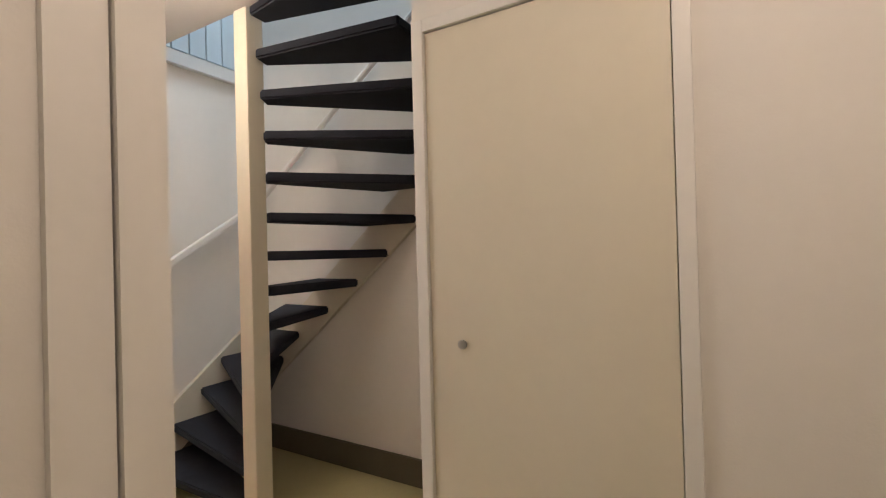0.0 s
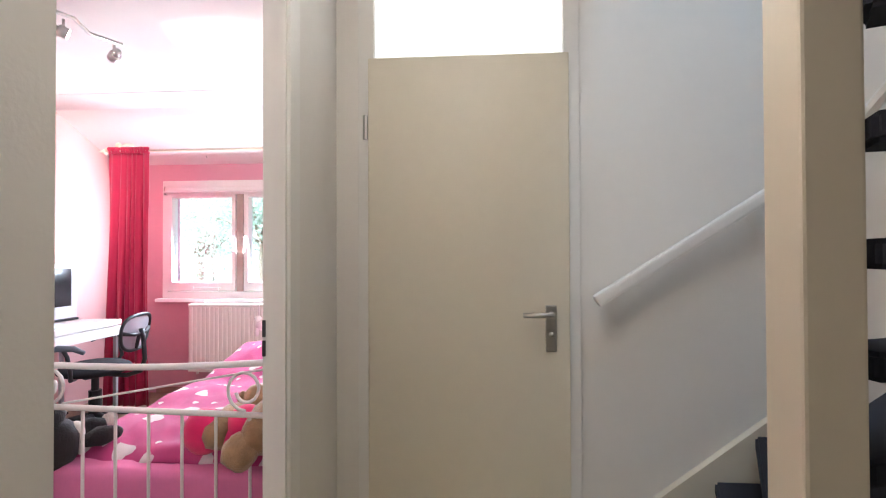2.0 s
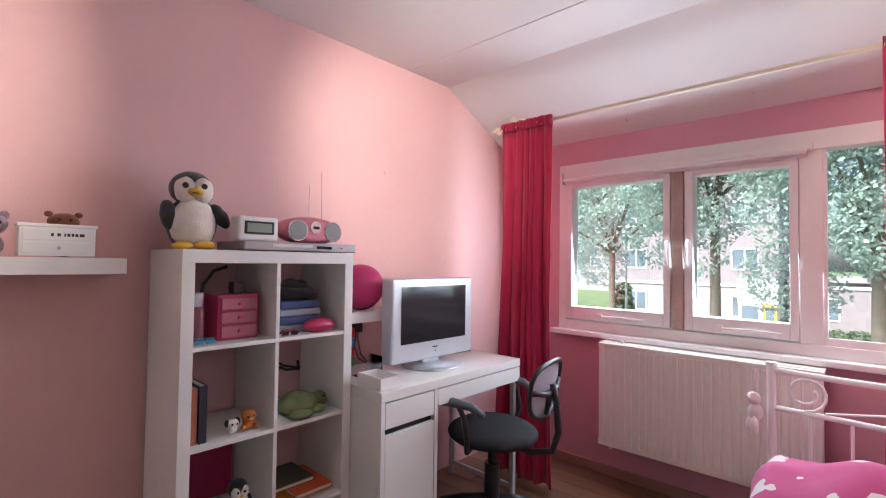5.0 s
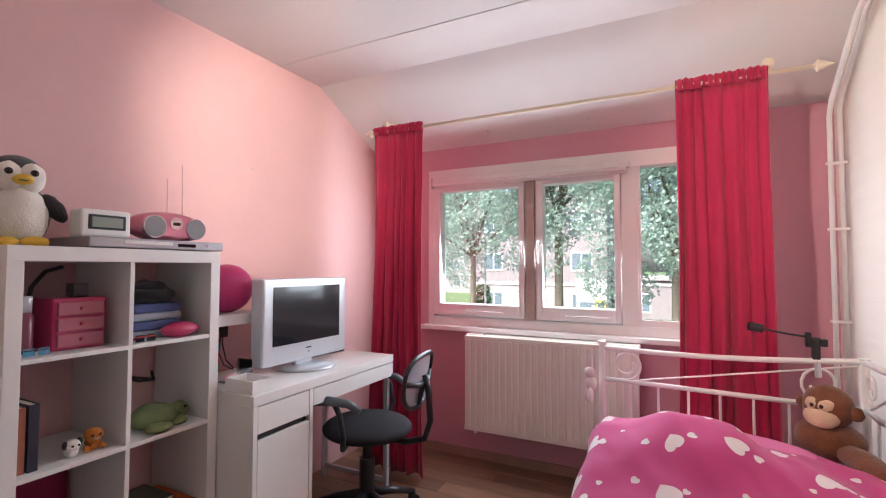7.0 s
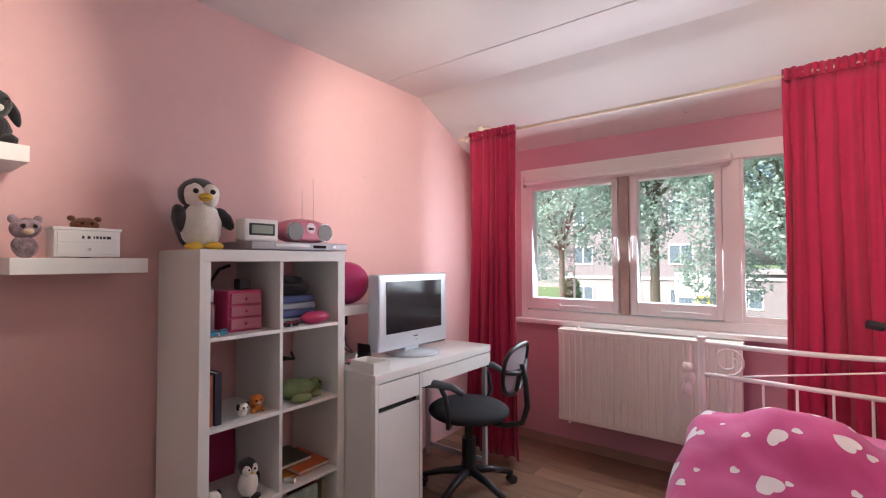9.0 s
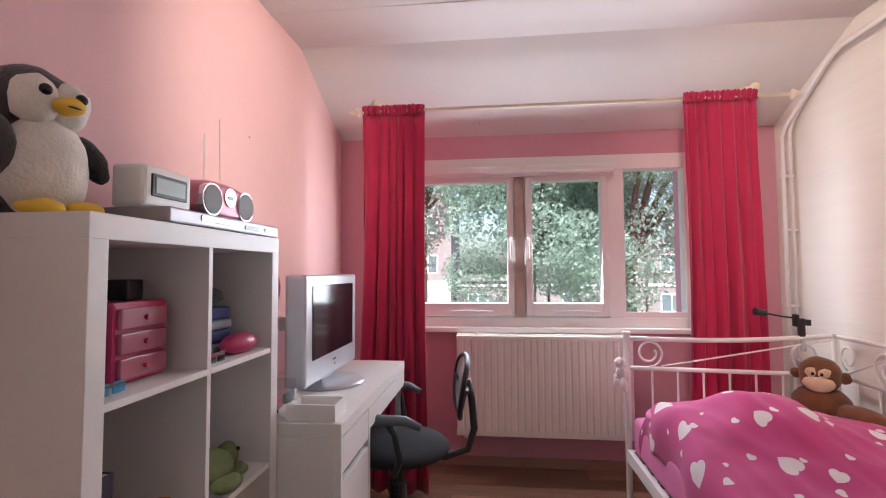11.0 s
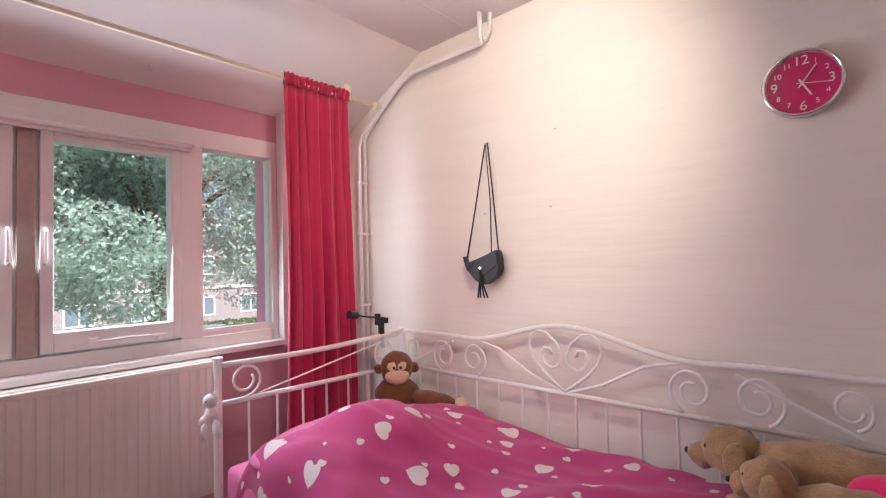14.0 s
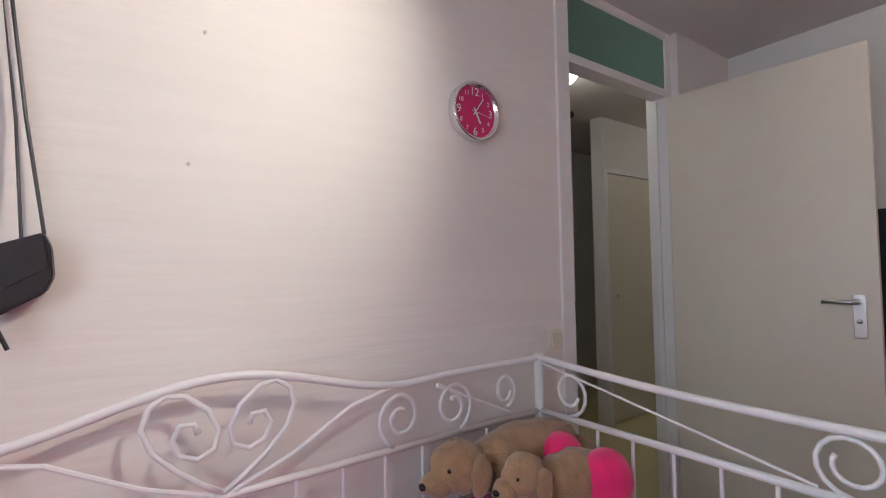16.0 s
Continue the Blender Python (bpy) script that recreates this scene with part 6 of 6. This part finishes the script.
tagged(part("picture_card", xf(B((-0.11, 0.11, -0.002, 0.002, 0, 0.17)), pose(-0.02, 1.13, 0.555, 0, 4, 0)), M_PAPER), "white card with a blue print behind the tub wall", "card")
tagged(part("blue_card", xf(B((-0.04, 0.045, -0.002, 0.002, 0, 0.11)), pose(-0.07, 1.137, 0.575, 0, 4, 0)), mat("blue_card", (0.05, 0.12, 0.3), 0.5)), "blue card behind the clear tub wall", "card")
sc_ = empty("suitcase", "large black soft suitcase lying on the storage tubs", "suitcase", (-0.05, 0.185, 0.826))
part("shell", B((-0.60, 0.205, SY - 0.15, 0.93, 0.004, 0.62), bevel=0.05, seg=5), M_BLACKFAB, sc_, smooth=True)
part("front_pocket", B((-0.5, 0.12, 0.932, 0.955, 0.05, 0.33), bevel=0.011, seg=3), M_BLACKFAB, sc_)
part("handle", T(([(-0.10, 0.85, 0.61), (-0.11, 0.85, 0.655), (-0.17, 0.85, 0.668), (-0.22, 0.85, 0.66), (-0.235, 0.85, 0.61)], 0.012)), M_BLACK, sc_, smooth=True)
part("badge", B((-0.17, -0.115, 0.9555, 0.958, 0.20, 0.225), bevel=0.001), M_SILVER, sc_, "small pale maker's mark")

# mirror on the room side of the door leaf
M_MIRROR = mat("mirror_glass", (0.85, 0.86, 0.86), 0.02, 1.0, var=0.0)
mi = part("mirror", B((0.26, 0.50, 0.0205, 0.0245, 0.83, 1.90), bevel=0.001), M_MIRROR, leaf, "narrow frameless mirror fixed to the door")

# east wall
cl = empty("wall_clock", "round pink wall clock with white numerals and chrome rim", "clock", (EX - 0.001, 2.578, 1.777))
cl.rotation_euler = (radians(90), 0, radians(-90))
RC = 0.103
part("rim", lathe(bmesh.new(), [(RC - 0.004, 0), (RC, 0.006), (RC, 0.034), (RC - 0.005, 0.04), (RC - 0.011, 0.036), (RC - 0.012, 0.02)], n=48), M_CHROME, cl, smooth=True)
part("dial", lathe(bmesh.new(), [(RC - 0.012, 0.018), (RC - 0.012, 0.021)], n=48), mat("hot_pink_dial", (0.60, 0.02, 0.14), 0.4), cl)
for h in range(1, 13):
    a = radians(90 - 30 * h)
    cu_ = bpy.data.curves.new("numeral", "FONT")
    cu_.body = str(h)
    cu_.size = 0.040 if h % 3 == 0 else 0.022
    cu_.align_x, cu_.align_y = "CENTER", "CENTER"
    cu_.extrude = 0.0004
    tmp = new("tmp", cu_)
    me = bpy.data.meshes.new_from_object(tmp)
    bpy.data.objects.remove(tmp)
    me.materials.clear()
    me.materials.append(M_WHITE)
    nu = new("numeral", me)
    nu.parent = cl
    nu.location = (0.070 * math.cos(a), 0.070 * math.sin(a), 0.0222)
for ang, ln, w in ((90 - 152, 0.045, 0.0028), (90 - 36, 0.062, 0.002), (90 - 100, 0.065, 0.001)):
    c, s = math.cos(radians(ang)), math.sin(radians(ang))
    part("hand_pointer", T(([(-0.015 * c, -0.015 * s, 0.026), (ln * c, ln * s, 0.026)], w), n=6), M_WHITE, cl)
sw = empty("light_switch", "cream square light switch by the door", "switch")
part("plate", B((EX - 0.011, EX - 0.001, 2.138, 2.216, 0.905, 0.985), bevel=0.003), M_DOOR, sw)
part("rocker", B((EX - 0.015, EX - 0.0112, 2.152, 2.202, 0.919, 0.971), bevel=0.002), M_DOOR, sw)

M_LEATHER = mat("black_leather", (0.02, 0.018, 0.02), 0.42, var=0.2, scale=30, bump=0.2, bscale=300)
hb = empty("handbag", "small black shoulder bag hanging by its strap from a nail", "handbag")
bm = bmesh.new()
prism(bm, [(3.915, 1.295), (3.90, 1.262), (3.86, 1.262), (3.80, 1.285), (3.712, 1.318), (3.700, 1.29), (3.695, 1.23), (3.708, 1.198), (3.78, 1.155), (3.84, 1.175), (3.895, 1.235)], 0, 0.045)
xf(bm, Matrix(((0, 0, 1, EX - 0.062), (1, 0, 0, 0), (0, 1, 0, 0), (0, 0, 0, 1))))
bmesh.ops.bevel(bm, geom=bm.edges[:], offset=0.004, segments=2, affect="EDGES")
part("bag_body", bm, M_LEATHER, hb)
part("flap", xf(prism(bmesh.new(), [(3.712, 1.312), (3.703, 1.25), (3.79, 1.195), (3.845, 1.26), (3.80, 1.28)], 0, 0.004), Matrix(((0, 0, 1, EX - 0.0665), (1, 0, 0, 0), (0, 1, 0, 0), (0, 0, 0, 1)))), M_LEATHER, hb)
part("strap", T(([(EX - 0.03, 3.905, 1.285), (EX - 0.02, 3.85, 1.55), (EX - 0.012, 3.79, 1.835), (EX - 0.014, 3.775, 1.835), (EX - 0.02, 3.745, 1.55), (EX - 0.04, 3.712, 1.315)], 0.0035)), M_LEATHER, hb)
part("strap", T(([(EX - 0.045, 3.90, 1.27), (EX - 0.028, 3.84, 1.56), (EX - 0.014, 3.788, 1.832), (EX - 0.026, 3.76, 1.55), (EX - 0.05, 3.745, 1.305)], 0.003)), M_LEATHER, hb)
part("hook_nail", T(([(EX - 0.0005, 3.787, 1.83), (EX - 0.02, 3.787, 1.832)], 0.004)), M_STEEL, hb)
part("clasp", T(([(EX - 0.067, 3.80, 1.235), (EX - 0.071, 3.80, 1.235)], 0.007), n=12), M_CHROME, hb)
for k, dy in enumerate((-0.02, -0.008, 0.006, 0.016)):
    part("tassel", T(([(EX - 0.072, 3.80, 1.225), (EX - 0.074, 3.795 + dy * 0.4, 1.17), (EX - 0.072, 3.79 + dy * 1.6, 1.095)], 0.004)), M_LEATHER, hb)

# things on and round the bed
plush("plush_monkey", "brown plush monkey with a beige face sitting in the bed corner", (0.045, 4.25, 0.56), 230, [
    (M_BROWN, (0, 0, 0.045), (0.085, 0.10, 0.065)), (M_BROWN, (0.0, 0, 0.155), (0.062, 0.072, 0.072)), (M_FACE, (0.042, 0, 0.125), (0.034, 0.052, 0.036)), (M_FACE, (0.045, -0.02, 0.168), (0.022, 0.022, 0.022)), (M_FACE, (0.045, 0.02, 0.168), (0.022, 0.022, 0.022)),
    (M_EYE, (0.066, -0.014, 0.166), (0.006, 0.006, 0.007)), (M_EYE, (0.066, 0.014, 0.166), (0.006, 0.006, 0.007)), (M_BROWN, (0, -0.078, 0.15), (0.015, 0.02, 0.022)), (M_BROWN, (0, 0.078, 0.15), (0.015, 0.02, 0.022)),
    (M_BROWN, (0.08, 0.13, 0.03), (0.04, 0.13, 0.035), (0, 0, -35)), (M_FACE, (0.17, 0.26, 0.025), (0.035, 0.03, 0.025))], size=1.15)
cp = empty("clamp_lamp", "small black clamp lamp gripping the bed corner post", "lamp")
part("clamp", B((0.02, 0.048, 4.34, 4.362, 0.90, 0.99), bevel=0.005), M_BLACK, cp)
part("jaw", B((0.0, 0.019, 4.335, 4.365, 0.95, 1.01), bevel=0.004), M_BLACK, cp)
part("jaw", B((0.049, 0.072, 4.335, 4.365, 0.955, 0.985), bevel=0.004), M_BLACK, cp)
part("arm", T(([(0.02, 4.35, 0.99), (-0.06, 4.34, 1.0), (-0.16, 4.32, 1.02)], 0.0045)), M_BLACK, cp)
part("lamp_head", T(([(-0.15, 4.32, 1.018), (-0.20, 4.31, 1.028)], 0.018), n=14), M_BLACK, cp)
part("base_clip", T(([(0.035, 4.35, 0.90), (0.04, 4.35, 0.83)], 0.012)), M_SILVER, cp)
plush("plush_bunny", "small pale pink plush rabbit hanging from the bed post", (-0.845, 4.29, 0.66), 190, [
    (M_PALE, (0, 0, 0.06), (0.026, 0.028, 0.035)), (M_PALE, (0.006, 0, 0.112), (0.025, 0.028, 0.026)), (M_PALE, (0.005, -0.045, 0.03), (0.014, 0.034, 0.018), (28, 0, 0)), (M_PALE, (0.005, 0.04, 0.015), (0.014, 0.02, 0.034), (20, 0, 0)),
    (M_PALE, (0.02, -0.018, 0.0), (0.014, 0.014, 0.03)), (M_EYE, (0.028, -0.01, 0.115), (0.003, 0.003, 0.003)), (M_EYE, (0.028, 0.01, 0.115), (0.003, 0.003, 0.003)), (M_PALE, (0.0, 0.0, 0.18), (0.008, 0.008, 0.05))], rough=0.003)
plush("plush_dog", "long sandy plush dog lying along the bed back", (0.08, 2.53, 0.54), 90, [
    (M_TAN, (0.0, 0, 0.10), (0.25, 0.085, 0.10)), (M_TAN, (0.255, 0.0, 0.125), (0.085, 0.072, 0.072)), (M_TAN, (0.335, 0.0, 0.095), (0.045, 0.042, 0.036)), (M_EYE, (0.378, 0.0, 0.10), (0.010, 0.014, 0.010)), (M_TAN, (0.23, 0.075, 0.115), (0.032, 0.018, 0.06)), (M_TAN, (0.23, -0.065, 0.115), (0.032, 0.018, 0.06)),
    (M_EYE, (0.315, 0.04, 0.14), (0.007, 0.007, 0.007)), (M_TAN, (0.17, 0.10, 0.025), (0.09, 0.03, 0.028)), (M_TAN, (-0.22, 0.04, 0.06), (0.07, 0.06, 0.06))], rough=0.012)
plush("plush_dog", "smaller sandy plush dog beside the pink cushion", (-0.09, 2.50, 0.545), 84, [
    (M_TAN, (0.0, 0, 0.075), (0.15, 0.075, 0.075)), (M_TAN, (0.175, 0.0, 0.115), (0.066, 0.062, 0.062)), (M_TAN, (0.235, 0.0, 0.09), (0.036, 0.034, 0.03)), (M_EYE, (0.27, 0.0, 0.093), (0.008, 0.011, 0.008)), (M_TAN, (0.155, 0.062, 0.105), (0.028, 0.016, 0.05)), (M_TAN, (0.155, -0.06, 0.105), (0.028, 0.016, 0.05)),
    (M_EYE, (0.222, 0.035, 0.13), (0.006, 0.006, 0.006)), (M_TAN, (0.14, 0.07, 0.02), (0.08, 0.026, 0.024)), (M_TAN, (0.14, -0.07, 0.02), (0.08, 0.026, 0.024))], rough=0.010)
bm = bmesh.new()
for c, r in (((-0.01, 2.45, 0.64), (0.065, 0.075, 0.075)), ((-0.16, 2.43, 0.62), (0.075, 0.075, 0.085)), ((-0.09, 2.44, 0.62), (0.09, 0.055, 0.055)), ((-0.03, 2.43, 0.60), (0.06, 0.06, 0.06))):
    blob(bm, c, r, sub=3, rough=0.004)
tagged(part("bone_cushion", bm, M_HOT, smooth=True), "hot pink bone-shaped cushion against the end rails", "cushion")
plush("plush_cat", "black and white plush cat slumped at the bed end", (-0.71, 2.43, 0.54), 60, [
    (M_BLKPLUSH, (-0.04, 0, 0.03), (0.085, 0.085, 0.10)), (M_BLKPLUSH, (-0.05, 0.0, 0.135), (0.052, 0.06, 0.045)), (M_BLKPLUSH, (-0.05, -0.045, 0.175), (0.014, 0.014, 0.022)), (M_BLKPLUSH, (-0.05, 0.045, 0.175), (0.014, 0.014, 0.022)), (M_WPLUSH, (0.035, 0.0, 0.05), (0.03, 0.04, 0.045)),
    (M_BLKPLUSH, (0.10, 0.05, 0.04), (0.07, 0.035, 0.04)), (M_BLKPLUSH, (0.10, -0.06, 0.03), (0.07, 0.035, 0.035)), (M_WPLUSH, (0.16, 0.05, 0.05), (0.025, 0.03, 0.035)), (M_EYE, (-0.002, -0.02, 0.14), (0.006, 0.006, 0.006))], rough=0.010)

# a pink cushion edge showing under the heap of the duvet
pc = empty("pillow", "pink pillow peeping out under the duvet", "pillow", (-0.40, 4.06, 0.545))
bm = bmesh.new()
blob(bm, (0, 0, 0.03), (0.40, 0.20, 0.06), sub=4, rough=0.01, freq=6)
part("pillowcase", bm, M_MATTRESS, pc, smooth=True)

# ---- laminate planks, last ----
M_PLANK = mat("laminate_plank", (0.22, 0.125, 0.078), 0.42, var=0.3, scale=5, bump=0.08, bscale=60, stretch=(0.6, 6, 1))
_n, _l = M_PLANK.node_tree.nodes, M_PLANK.node_tree.links
_oi = _n.new("ShaderNodeObjectInfo")
_hs = _n.new("ShaderNodeHueSaturation")
_b = _n["Principled BSDF"]
_mr = _n.new("ShaderNodeMapRange")
_mr.inputs["To Min"].default_value, _mr.inputs["To Max"].default_value = 0.65, 1.35
_l.new(_oi.outputs["Random"], _mr.inputs["Value"])
_l.new(_mr.outputs[0], _hs.inputs["Value"])
_l.new(_b.inputs["Base Color"].links[0].from_socket, _hs.inputs["Color"])
_l.new(_hs.outputs[0], _b.inputs["Base Color"])
floor = [o for o in scene.objects if o.name == "floor"][0]
PW, PL = 0.13, 0.86
plank_mesh = to_mesh("plank", B((0.0008, PL - 0.0008, 0.0006, PW - 0.0006, 0.0, 0.004), bevel=0.0008, seg=1), M_PLANK)
rows_ = int((NY - SY) / PW)
for j in range(rows_):
    off = (j * 0.31) % PL
    x = WX - off
    while x < EX:
        a, b = max(x, WX), min(x + PL, EX + 0.04)
        if b - a > PL - 0.01:
            ob = new("plank", plank_mesh)
            ob.location = (x, SY + j * PW + 0.02, 0.0)
            ob.parent = floor
        elif b - a > 0.03:
            part("plank", B((a + 0.0008, b - 0.0008, SY + j * PW + 0.0206, SY + (j + 1) * PW + 0.0194, 0.0, 0.004), bevel=0.0008, seg=1), M_PLANK, floor)
        x += PL
